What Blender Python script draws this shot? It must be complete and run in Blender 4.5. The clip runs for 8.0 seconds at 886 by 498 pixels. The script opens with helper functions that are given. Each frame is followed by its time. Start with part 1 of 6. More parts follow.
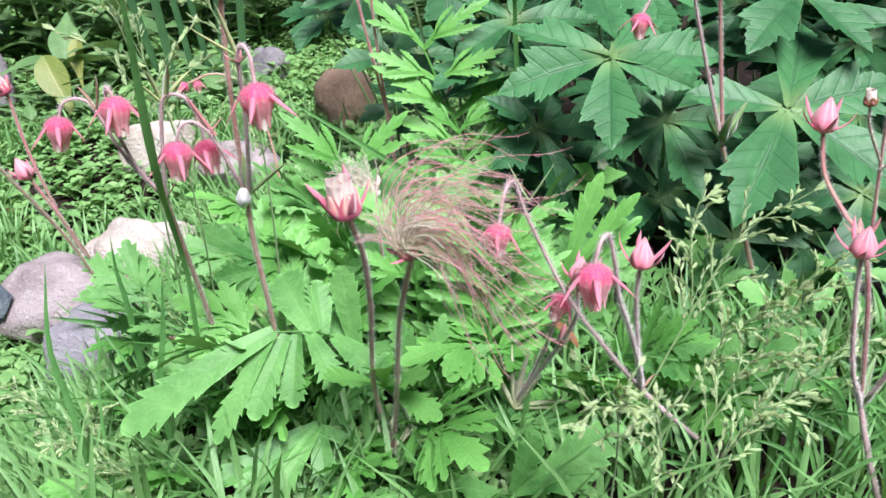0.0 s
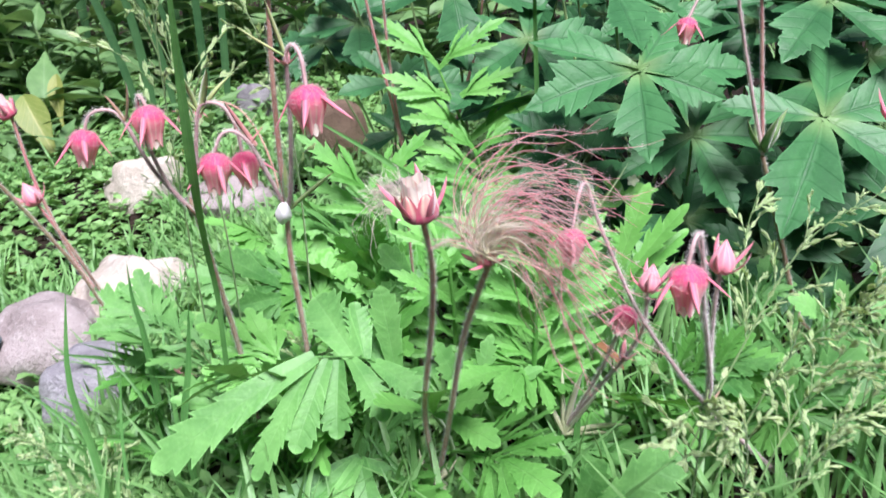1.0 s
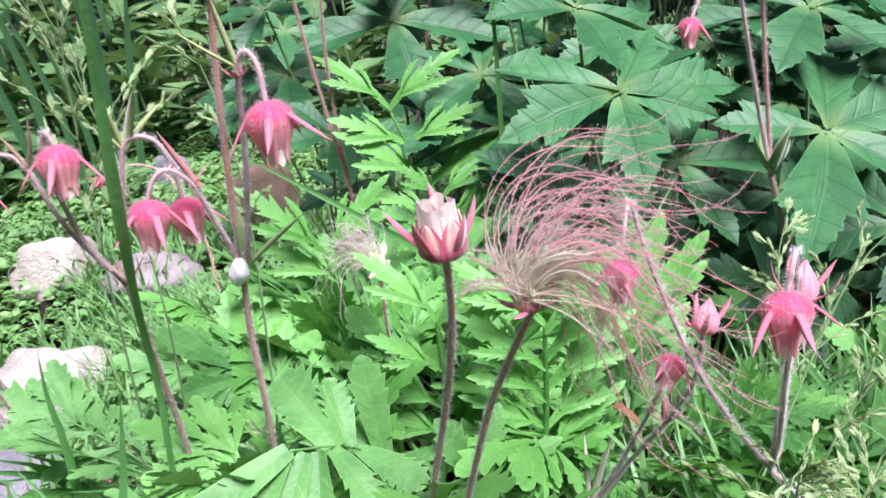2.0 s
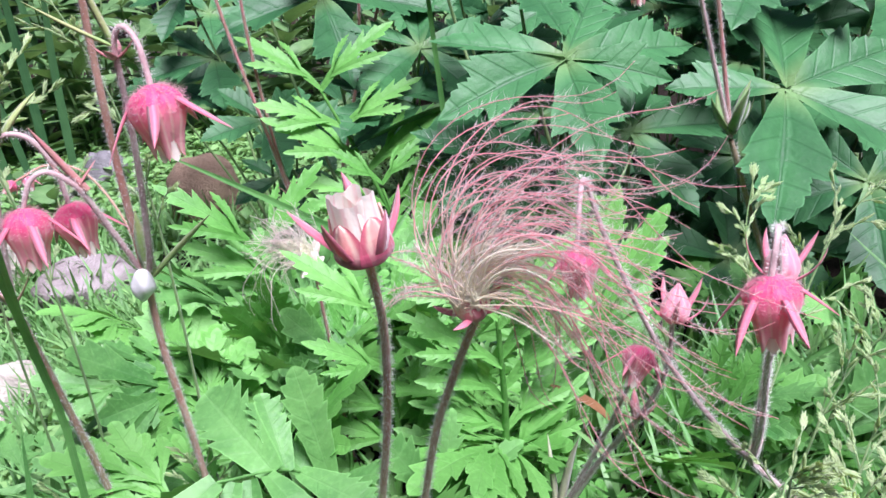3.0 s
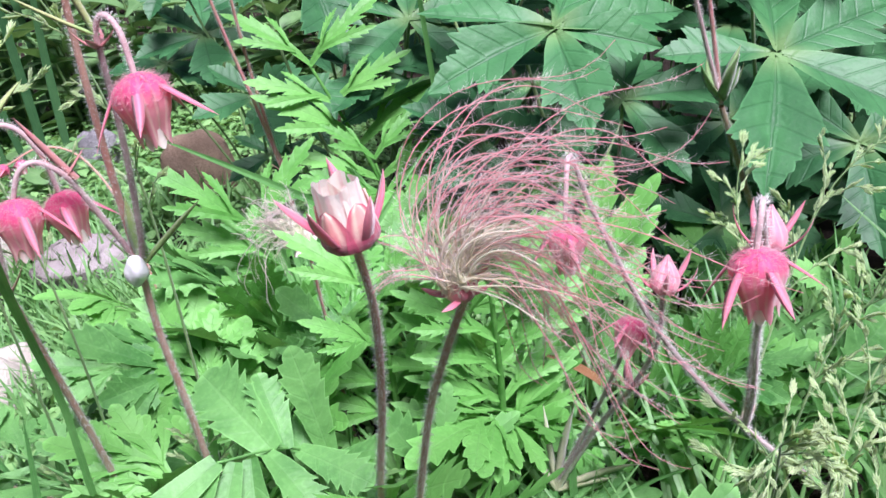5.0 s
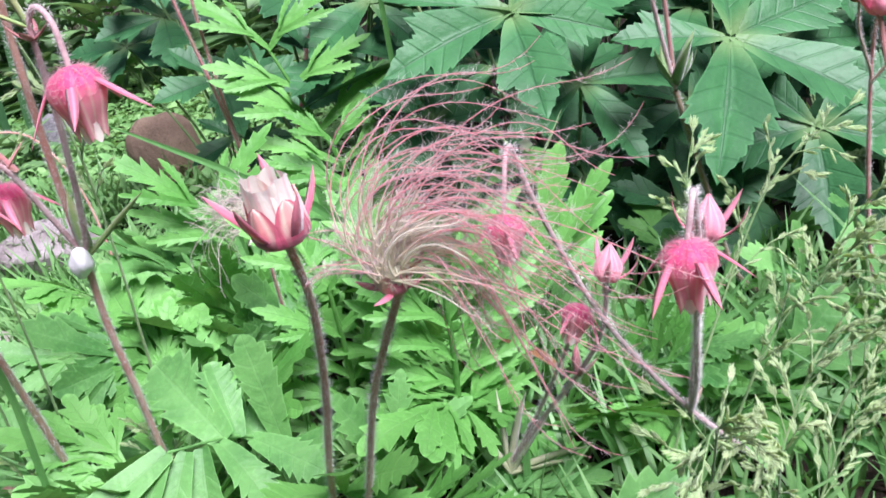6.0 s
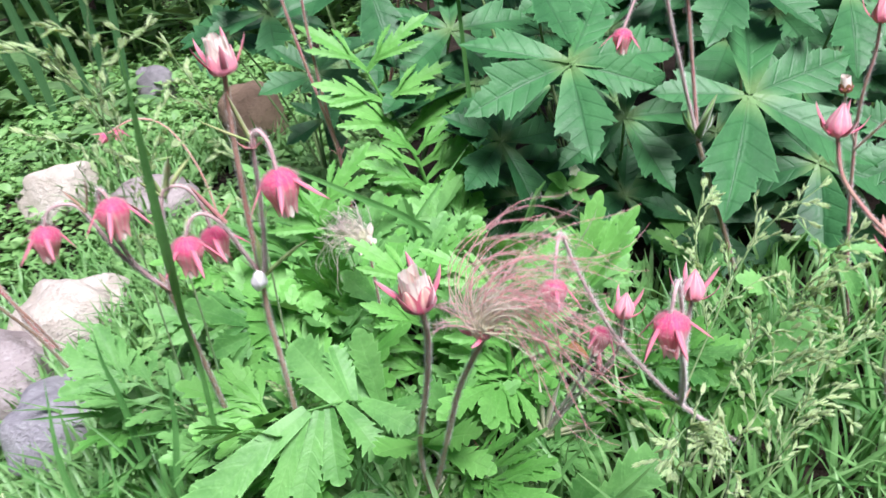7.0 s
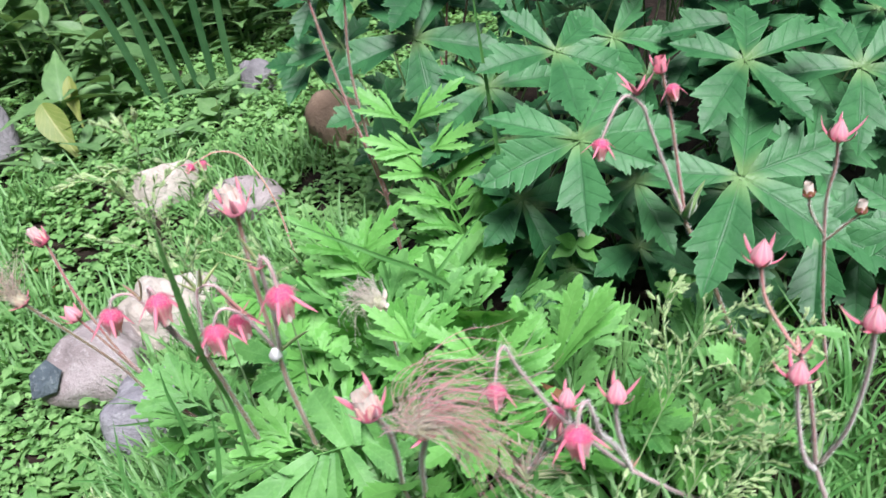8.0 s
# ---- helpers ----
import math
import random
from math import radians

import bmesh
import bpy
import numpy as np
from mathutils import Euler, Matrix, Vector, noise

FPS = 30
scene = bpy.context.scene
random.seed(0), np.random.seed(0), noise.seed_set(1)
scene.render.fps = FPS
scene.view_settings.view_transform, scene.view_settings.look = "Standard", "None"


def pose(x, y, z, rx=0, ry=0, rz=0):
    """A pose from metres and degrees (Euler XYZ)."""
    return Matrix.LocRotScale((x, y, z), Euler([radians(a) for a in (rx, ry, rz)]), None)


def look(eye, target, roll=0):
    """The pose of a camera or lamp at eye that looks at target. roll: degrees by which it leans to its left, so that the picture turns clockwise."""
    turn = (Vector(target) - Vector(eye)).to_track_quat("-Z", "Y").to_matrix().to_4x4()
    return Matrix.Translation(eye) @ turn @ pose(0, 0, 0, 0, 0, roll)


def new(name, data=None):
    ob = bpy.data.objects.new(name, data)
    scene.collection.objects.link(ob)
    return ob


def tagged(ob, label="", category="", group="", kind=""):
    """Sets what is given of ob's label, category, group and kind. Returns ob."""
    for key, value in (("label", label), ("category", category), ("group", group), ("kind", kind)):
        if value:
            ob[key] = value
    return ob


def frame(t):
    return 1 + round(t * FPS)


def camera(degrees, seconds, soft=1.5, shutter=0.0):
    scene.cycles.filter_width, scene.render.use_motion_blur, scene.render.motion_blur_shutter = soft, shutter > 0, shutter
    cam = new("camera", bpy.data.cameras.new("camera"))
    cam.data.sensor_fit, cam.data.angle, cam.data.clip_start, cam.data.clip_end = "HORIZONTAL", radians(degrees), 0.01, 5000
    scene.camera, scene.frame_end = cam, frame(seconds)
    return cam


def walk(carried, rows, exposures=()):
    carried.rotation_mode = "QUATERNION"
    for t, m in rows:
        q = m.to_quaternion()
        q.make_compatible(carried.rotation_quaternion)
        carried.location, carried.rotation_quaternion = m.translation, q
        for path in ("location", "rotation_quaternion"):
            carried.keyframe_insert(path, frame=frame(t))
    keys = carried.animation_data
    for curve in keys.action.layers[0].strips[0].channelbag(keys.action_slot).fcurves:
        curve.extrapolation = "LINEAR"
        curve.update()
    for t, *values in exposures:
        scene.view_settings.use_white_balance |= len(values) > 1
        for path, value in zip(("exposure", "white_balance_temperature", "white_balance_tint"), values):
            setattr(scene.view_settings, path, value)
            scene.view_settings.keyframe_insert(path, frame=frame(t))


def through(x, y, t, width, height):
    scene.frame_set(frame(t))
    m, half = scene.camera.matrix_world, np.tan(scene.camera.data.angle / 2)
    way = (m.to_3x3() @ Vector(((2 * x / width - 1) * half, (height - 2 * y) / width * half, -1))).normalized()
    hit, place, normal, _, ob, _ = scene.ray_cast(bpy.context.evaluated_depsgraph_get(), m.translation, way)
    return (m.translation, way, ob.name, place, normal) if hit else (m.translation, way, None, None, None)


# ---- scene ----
cam = camera(53.6, 8.0, 1.6, 0.3)
PATH = [
    (0, (0.02, 0.04, 0.42), (-0.041, 1.824, -0.481), -2.3),
    (0.5, (-0.003, 0.04, 0.412), (-0.043, 1.837, -0.464), -2.3),
    (1, (-0.031, 0.061, 0.393), (-0.014, 1.887, -0.422), -2.6),
    (1.5, (-0.056, 0.111, 0.374), (0.066, 1.986, -0.311), -3.7),
    (2, (-0.065, 0.148, 0.35), (0.141, 2.016, -0.333), -4.7),
    (2.2, (-0.058, 0.162, 0.343), (0.182, 2.023, -0.349), -5.2),
    (3.3, (-0.05, 0.194, 0.338), (0.25, 2.027, -0.406), -7.3),
    (3.5, (-0.054, 0.192, 0.339), (0.245, 2.023, -0.408), -7.4),
    (4, (-0.053, 0.191, 0.342), (0.234, 2.013, -0.431), -8.0),
    (4.2, (-0.052, 0.19, 0.343), (0.24, 2.009, -0.436), -8.1),
    (5.3, (-0.043, 0.193, 0.342), (0.245, 1.996, -0.47), -9.1),
    (5.5, (-0.04, 0.198, 0.343), (0.264, 1.998, -0.475), -9.2),
    (6, (-0.034, 0.188, 0.345), (0.289, 1.967, -0.509), -8.6),
    (6.5, (-0.035, 0.149, 0.382), (0.253, 1.891, -0.558), -7.9),
    (7, (-0.06, 0.084, 0.462), (0.138, 1.816, -0.518), -6.9),
    (7.5, (-0.049, 0.04, 0.549), (0.043, 1.737, -0.505), -7.5),
    (8, (0.038, 0.036, 0.588), (-0.048, 1.73, -0.473), -9.4),
]
walk(cam, [(t, look(eye, target, roll)) for t, eye, target, roll in PATH], [(0, 0.8, 5900, 22), (1.5, 0.87, 5860, 25), (2.5, 0.85, 5700, 29), (5.5, 0.82, 5700, 29), (7, 0.78, 5880, 22), (8, 0.66, 5920, 18)])

# ---------------------------------------------------------------- light
world = bpy.data.worlds.new("sky")
scene.world = world
world.use_nodes = True
wn = world.node_tree
sky = wn.nodes.new("ShaderNodeTexSky")
sky.sky_type, sky.sun_disc = "NISHITA", False
sky.sun_elevation, sky.sun_rotation = radians(61), radians(159)
sky.dust_density, sky.air_density = 3.0, 1.0
wn.links.new(sky.outputs[0], wn.nodes["Background"].inputs[0])
wn.nodes["Background"].inputs[1].default_value = 0.039
sun = new("sun", bpy.data.lights.new("sun", "SUN"))
sun.data.energy, sun.data.angle, sun.data.color = 4.9, radians(24), (1.0, 0.96, 0.9)
sun.matrix_world = look((0.65, -1.2, 3.3), (0, 0.5, 0))

# ---------------------------------------------------------------- geometry helpers
rng = np.random.RandomState(11)


class Geo:
    """Collects faces of one part, with a uv for each vertex."""

    def __init__(self):
        self.v, self.f, self.t, self.n = [], [], [], 0

    def grid(self, p, uv, wrap=False):
        """A sheet of rows x columns points."""
        r, c = p.shape[:2]
        i = np.arange(r * c).reshape(r, c) + self.n
        j = np.roll(i, -1, 1) if wrap else i[:, 1:]
        a = i if wrap else i[:, :-1]
        self.f.append(np.stack([a[:-1], j[:-1], j[1:], a[1:]], -1).reshape(-1, 4))
        self.add(p.reshape(-1, 3), uv.reshape(-1, 2))

    def add(self, p, uv):
        self.v.append(p)
        self.t.append(uv)
        self.n += len(p)

    def tube(self, pts, radii, sides=7):
        pts = np.asarray(pts, float)
        radii = np.broadcast_to(np.asarray(radii, float), (len(pts),))
        tan = np.gradient(pts, axis=0)
        tan /= np.linalg.norm(tan, axis=1)[:, None] + 1e-12
        side = np.cross(tan[0], (0.3, 0.9, 0.1))
        rows = []
        for q, t, r in zip(pts, tan, radii):
            side = side - t * (side @ t)
            side /= np.linalg.norm(side) + 1e-12
            up = np.cross(t, side)
            a = np.linspace(0, 2 * np.pi, sides, endpoint=False)
            rows.append(q + r * (np.cos(a)[:, None] * side + np.sin(a)[:, None] * up))
        uv = np.stack(np.meshgrid(np.linspace(0, 1, sides), np.linspace(0, 1, len(pts))), -1)
        self.grid(np.array(rows), uv, wrap=True)

    def hairs(self, roots, ways, length, width):
        """Fine tapering hairs, three-sided."""
        roots, ways = np.asarray(roots, float), np.asarray(ways, float)
        ways = ways / (np.linalg.norm(ways, axis=1)[:, None] + 1e-12)
        a = np.cross(ways, (0.31, 0.52, 0.8))
        a /= np.linalg.norm(a, axis=1)[:, None] + 1e-12
        b = np.cross(ways, a)
        w = width / 2
        length = np.broadcast_to(np.asarray(length, float), (len(roots),))[:, None]
        p = np.stack([roots + w * a, roots - w * (0.5 * a - 0.87 * b), roots - w * (0.5 * a + 0.87 * b), roots + ways * length], 1)
        i = np.arange(len(roots))[:, None] * 4 + self.n
        tri = np.concatenate([i + np.array([[0, 1, 3]]), i + np.array([[1, 2, 3]]), i + np.array([[2, 0, 3]])])
        self.f.append(np.concatenate([tri, tri[:, -1:]], 1))
        uv = np.tile(np.array([[0.5, 0], [0.5, 0], [0.5, 0], [0.5, 1.0]]), (len(roots), 1))
        self.add(p.reshape(-1, 3), uv)

    def mesh(self, name):
        v, f, t = np.concatenate(self.v), np.concatenate(self.f), np.concatenate(self.t)
        faces = [tuple(q[:3]) if q[2] == q[3] else tuple(q) for q in f.tolist()]
        me = bpy.data.meshes.new(name)
        me.from_pydata(v.tolist(), [], faces)
        loops = np.empty(len(me.loops), np.int32)
        me.loops.foreach_get("vertex_index", loops)
        me.uv_layers.new(name="uv").data.foreach_set("uv", t[loops].ravel().astype(np.float32))
        me.shade_smooth()
        me.update()
        return me


def part(name, geo, material, parent=None, label=""):
    """One mesh object, under a thing or a part."""
    me = geo if isinstance(geo, bpy.types.Mesh) else geo.mesh(name)
    if not me.materials:
        me.materials.append(material)
    ob = new(name, me)
    if parent is not None:
        ob.parent = parent
    return tagged(ob, label)


def thing(name, at, label, category, group="", kind=""):
    ob = new(name)
    ob.empty_display_size = 0.01
    ob.location = at
    return tagged(ob, label, category, group, kind)


def spline(pts, n=24):
    """A smooth curve through a few points."""
    p = np.asarray(pts, float)
    if len(p) == 2:
        return p[0] + np.linspace(0, 1, n)[:, None] * (p[1] - p[0])
    p = np.vstack([2 * p[0] - p[1], p, 2 * p[-1] - p[-2]])
    d = np.r_[0, np.cumsum(np.linalg.norm(np.diff(p[1:-1], axis=0), axis=1))]
    out = []
    for s in np.linspace(0, d[-1], n):
        k = min(int(np.searchsorted(d, s, "right")) - 1, len(d) - 2)
        u = (s - d[k]) / max(d[k + 1] - d[k], 1e-9)
        a, b, c, e = p[k : k + 4]
        out.append(0.5 * (2 * b + (c - a) * u + (2 * a - 5 * b + 4 * c - e) * u * u + (3 * b - a - 3 * c + e) * u**3))
    return np.array(out)


def basis(origin, along, up):
    """A frame whose y runs along and whose z is near up."""
    y = np.asarray(along, float)
    y = y / np.linalg.norm(y)
    x = np.cross(y, np.asarray(up, float))
    x /= np.linalg.norm(x) + 1e-12
    m = np.eye(4)
    m[:3, 0], m[:3, 1], m[:3, 2], m[:3, 3] = x, y, np.cross(x, y), origin
    return m


def smooth(a, b, x):
    t = np.clip((np.asarray(x, float) - a) / (b - a), 0, 1)
    return t * t * (3 - 2 * t)


def lobe(geo, m, length, width, tips, side, rows=9, droop=0.1, fold=0.12, quilt=0.02, twist=0.0):
    """A leaf lobe: columns fan out to tips (the outline's lengths), side gives the width along it."""
    c = len(tips)
    u = np.linspace(-1, 1, c)[None, :]
    v = np.linspace(0, 1, rows)[:, None]
    tips = np.asarray(tips)[None, :]
    y = v * tips * length
    x = u * width * side(v) + 0 * y
    r = y / length
    z = -droop * length * r**2 + fold * np.abs(x) * (1 - 0.4 * r)
    z = z + quilt * width * np.sin(9 * (r - 0.45 * np.abs(u)) * np.pi) * (1 - np.abs(u)) * np.abs(u) * 2.2
    z = z + twist * x * r
    p = np.stack([x, y, z], -1) @ m[:3, :3].T + m[:3, 3]
    uv = np.stack([u * 0.5 + 0.5 + 0 * v, v + 0 * u], -1)
    geo.grid(p, uv)


def cut_lobe(geo, m, length, width, profile, count=9, depth=0.1, sweep=0.22, droop=0.15, fold=0.2, quilt=0.04, twist=0.0, per=4, cols=7):
    """A leaf lobe with a toothed, notched margin; its rows are swept forward like the side veins."""
    n = count * per + 1
    s = np.linspace(0, 1, n)
    w = np.interp(s, [k for k, _ in profile], [k for _, k in profile])
    saw = (np.arange(n) % per) / (per - 1.0)
    w = w * (1 - depth * smooth(0.2, 0.5, s) * (1 - saw) * np.repeat(rng.uniform(0.6, 1.3, count + 1), per)[:n])
    u = np.linspace(-1, 1, cols)[None, :]
    x = u * (w * width)[:, None]
    grow = (1 - s)[:, None] ** 0.5 * smooth(0, 0.25, s)[:, None]
    y = s[:, None] * length + sweep * length * np.abs(u) ** 1.3 * grow * np.minimum(1, w)[:, None]
    r = y / length
    z = -droop * length * r**2 + fold * np.abs(x) * (1 - 0.4 * r) + twist * x * r
    z = z + quilt * width * np.cos(s * count * 2 * np.pi)[:, None] * np.abs(u) * (1 - 0.6 * np.abs(u))
    p = np.stack([x, y, z], -1) @ m[:3, :3].T + m[:3, 3]
    geo.grid(p, np.stack([u * 0.5 + 0.5 + 0 * x, s[:, None] + 0 * x], -1))


# ---------------------------------------------------------------- materials
class Nodes:
    def __init__(self, name):
        self.m = bpy.data.materials.new(name)
        self.m.use_nodes = True
        self.t = self.m.node_tree
        self.b = self.t.nodes["Principled BSDF"]
        self.o = self.t.nodes["Material Output"]

    def put(self, socket, value):
        if isinstance(value, bpy.types.NodeSocket):
            self.t.links.new(value, socket)
        elif socket.type == "RGBA" and len(value) == 3:
            socket.default_value = (*value, 1)
        else:
            socket.default_value = value

    def node(self, kind, **kw):
        n = self.t.nodes.new(kind)
        for k, v in kw.items():
            self.put(n.inputs[k], v)
        return n

    def math(self, op, a, b=0.0, c=0.0):
        n = self.t.nodes.new("ShaderNodeMath")
        n.operation = op
        for s, v in zip(n.inputs, (a, b, c)):
            self.put(s, v)
        return n.outputs[0]

    def mix(self, fac, a, b, kind="MIX"):
        n = self.t.nodes.new("ShaderNodeMix")
        n.data_type, n.blend_type = "RGBA", kind
        self.put(n.inputs[0], fac)
        self.put(n.inputs[6], (*a, 1) if isinstance(a, tuple) else a)
        self.put(n.inputs[7], (*b, 1) if isinstance(b, tuple) else b)
        return n.outputs[2]

    def noise(self, scale, detail=3.0, coords="Object", rough=0.55):
        c = self.t.nodes.new("ShaderNodeTexCoord")
        n = self.node("ShaderNodeTexNoise", Scale=scale, Detail=detail, Roughness=rough)
        self.t.links.new(c.outputs[coords], n.inputs["Vector"])
        return n.outputs["Fac"]

    def ramp(self, x, a, b):
        n = self.t.nodes.new("ShaderNodeMapRange")
        n.interpolation_type = "SMOOTHSTEP"
        for s, v in zip(n.inputs, (x, a, b, 0.0, 1.0)):
            self.put(s, v)
        return n.outputs[0]

    def uv(self):
        n = self.t.nodes.new("ShaderNodeTexCoord")
        s = self.t.nodes.new("ShaderNodeSeparateXYZ")
        self.t.links.new(n.outputs["UV"], s.inputs[0])
        return s.outputs[0], s.outputs[1]

    def rand(self, island=False):
        if island:
            return self.t.nodes.new("ShaderNodeNewGeometry").outputs["Random Per Island"]
        return self.t.nodes.new("ShaderNodeObjectInfo").outputs["Random"]

    def bump(self, height, strength, distance):
        n = self.node("ShaderNodeBump", Strength=strength, Distance=distance, Height=height)
        return n.outputs[0]

    def done(self, colour, rough=0.5, normal=None, through=0.0, through_colour=None, sheen=0.0, spec=0.5):
        self.put(self.b.inputs["Base Color"], (*colour, 1) if isinstance(colour, tuple) else colour)
        self.put(self.b.inputs["Roughness"], rough)
        self.b.inputs["Specular IOR Level"].default_value = spec
        if sheen:
            self.b.inputs["Sheen Weight"].default_value = sheen
        if normal is not None:
            self.put(self.b.inputs["Normal"], normal)
        if through:
            n = self.t.nodes.new("ShaderNodeBsdfTranslucent")
            self.put(n.inputs[0], through_colour if through_colour is not None else colour)
            k = self.t.nodes.new("ShaderNodeMixShader")
            k.inputs[0].default_value = through
            self.t.links.new(self.b.outputs[0], k.inputs[1])
            self.t.links.new(n.outputs[0], k.inputs[2])
            self.t.links.new(k.outputs[0], self.o.inputs[0])
        return self.m


def leaf_material(name, dark, light, vein, veins=7.0, rough=0.45, through=0.3, island=False, spec=0.45, wear=0.1, grain=420.0, vein_amount=0.55, vein_bump=0.35, heart=None, margin=0.0, slant=-0.55):
    n = Nodes(name)
    u, v = n.uv()
    a = n.math("ABSOLUTE", n.math("MULTIPLY_ADD", u, 2.0, -1.0))
    rib = n.math("SUBTRACT", 1.0, n.ramp(a, 0.02, 0.09))
    wave = n.math("FRACT", n.math("MULTIPLY", n.math("MULTIPLY_ADD", a, slant, v), veins))
    lines = n.math("SUBTRACT", 1.0, n.ramp(n.math("ABSOLUTE", n.math("SUBTRACT", wave, 0.5)), 0.02, 0.1))
    mask = n.math("MAXIMUM", rib, n.math("MULTIPLY", lines, 0.5))
    blotch = n.noise(34.0, 4.0)
    fine = n.noise(grain, 4.0)
    tone = n.math("ADD", n.math("MULTIPLY", n.ramp(blotch, 0.3, 0.7), 0.45), n.math("MULTIPLY", n.rand(island), 0.55))
    col = n.mix(tone, dark, light)
    col = n.mix(n.math("MULTIPLY", n.ramp(fine, 0.45, 0.75), wear), col, tuple(min(1, c * 1.6) for c in light))
    col = n.mix(n.math("MULTIPLY", mask, vein_amount), col, vein)
    rim = n.math("MAXIMUM", n.ramp(a, 0.88, 1.0), n.ramp(v, 0.93, 1.0))
    col = n.mix(n.math("MULTIPLY", rim, margin), col, tuple(min(1, c * 1.5 + 0.02) for c in light))
    if heart:
        col = n.mix(n.math("MULTIPLY", n.math("SUBTRACT", 1.0, n.ramp(v, 0.02, 0.22)), 0.4), col, heart)
    h = n.math("ADD", n.math("MULTIPLY", mask, -vein_bump), n.math("ADD", n.math("MULTIPLY", fine, 0.3), n.math("MULTIPLY", n.noise(150.0, 2.0), 0.5)))
    thru = n.mix(0.5, col, tuple(min(1, c * k) for c, k in zip(light, (1.5, 1.3, 0.6))))
    return n.done(col, rough, n.bump(h, 0.6, 0.0014), through, thru, spec=spec)


PALM = leaf_material("palmate_leaf", (0.016, 0.08, 0.026), (0.062, 0.212, 0.07), (0.022, 0.095, 0.03), rough=0.5, spec=0.38, veins=6.5, slant=0.0, through=0.05, vein_amount=0.6, vein_bump=0.6, wear=0.1, margin=0.3, heart=(0.3, 0.42, 0.16))
FERN = leaf_material("pinnate_leaf", (0.04, 0.165, 0.036), (0.2, 0.46, 0.13), (0.32, 0.56, 0.24), veins=6.0, slant=0.0, rough=0.5, spec=0.4, through=0.22, vein_amount=0.11, vein_bump=0.22, wear=0.18, margin=0.45)
FRESH = leaf_material("fresh_leaf", (0.08, 0.28, 0.045), (0.2, 0.49, 0.115), (0.34, 0.58, 0.23), veins=6.0, slant=0.0, rough=0.48, spec=0.35, through=0.25, vein_amount=0.11, wear=0.18, margin=0.4)
LANCE = leaf_material("lance_leaf", (0.06, 0.15, 0.05), (0.18, 0.33, 0.12), (0.24, 0.36, 0.18), rough=0.45, through=0.2, vein_amount=0.3)
IRIS = leaf_material("sword_leaf", (0.03, 0.1, 0.035), (0.065, 0.165, 0.06), (0.1, 0.22, 0.09), veins=0.0, rough=0.45, through=0.2, vein_amount=0.3)
COVER = leaf_material("cover_leaf", (0.085, 0.24, 0.06), (0.29, 0.52, 0.18), (0.38, 0.55, 0.3), veins=4.0, rough=0.45, through=0.25, island=True, vein_amount=0.25)
HEDGE = leaf_material("hedge_leaf", (0.025, 0.07, 0.025), (0.07, 0.15, 0.055), (0.12, 0.2, 0.09), veins=4.0, rough=0.5, through=0.15, island=True, vein_amount=0.35)
GRASS = leaf_material("grass_blade", (0.06, 0.2, 0.05), (0.15, 0.37, 0.105), (0.22, 0.43, 0.15), veins=0.0, rough=0.42, through=0.25, vein_amount=0.35)
TURF = leaf_material("turf_blade", (0.08, 0.23, 0.06), (0.25, 0.48, 0.17), (0.28, 0.52, 0.2), veins=0.0, rough=0.45, through=0.28, island=True, vein_amount=0.3)
SEED = leaf_material("seed_head", (0.58, 0.84, 0.42), (0.82, 0.97, 0.62), (0.85, 0.97, 0.7), veins=3.0, rough=0.55, through=0.45, vein_amount=0.4)
YELLOW = leaf_material("yellowed_leaf", (0.16, 0.24, 0.05), (0.3, 0.34, 0.09), (0.5, 0.5, 0.2), rough=0.5, through=0.3)
DRY = leaf_material("dry_leaf", (0.2, 0.09, 0.04), (0.32, 0.16, 0.07), (0.35, 0.2, 0.1), rough=0.6, through=0.15)


def stem_material(name, base, other, rough=0.55):
    n = Nodes(name)
    u, v = n.uv()
    blotch = n.ramp(n.noise(70.0, 3.0), 0.35, 0.65)
    fine = n.noise(900.0, 3.0)
    col = n.mix(blotch, base, other)
    col = n.mix(n.math("MULTIPLY", n.ramp(fine, 0.5, 0.8), 0.35), col, tuple(min(1, c * 1.7 + 0.05) for c in base))
    return n.done(col, rough, n.bump(fine, 0.5, 0.0006), sheen=0.3)


STEM = stem_material("wine_stem", (0.55, 0.25, 0.19), (0.6, 0.36, 0.27))
PURPLE = stem_material("purple_stem", (0.46, 0.29, 0.29), (0.55, 0.41, 0.4))
ROSE = stem_material("rose_stem", (0.46, 0.16, 0.17), (0.38, 0.22, 0.16))
GREENSTEM = stem_material("green_stem", (0.14, 0.27, 0.08), (0.22, 0.33, 0.12))
PALEBRACT = stem_material("pale_bract", (0.5, 0.52, 0.3), (0.58, 0.6, 0.4))
YOUNG = stem_material("young_bract", (0.26, 0.42, 0.12), (0.4, 0.44, 0.18))
TANSTEM = stem_material("tan_stem", (0.33, 0.18, 0.12), (0.28, 0.22, 0.12))


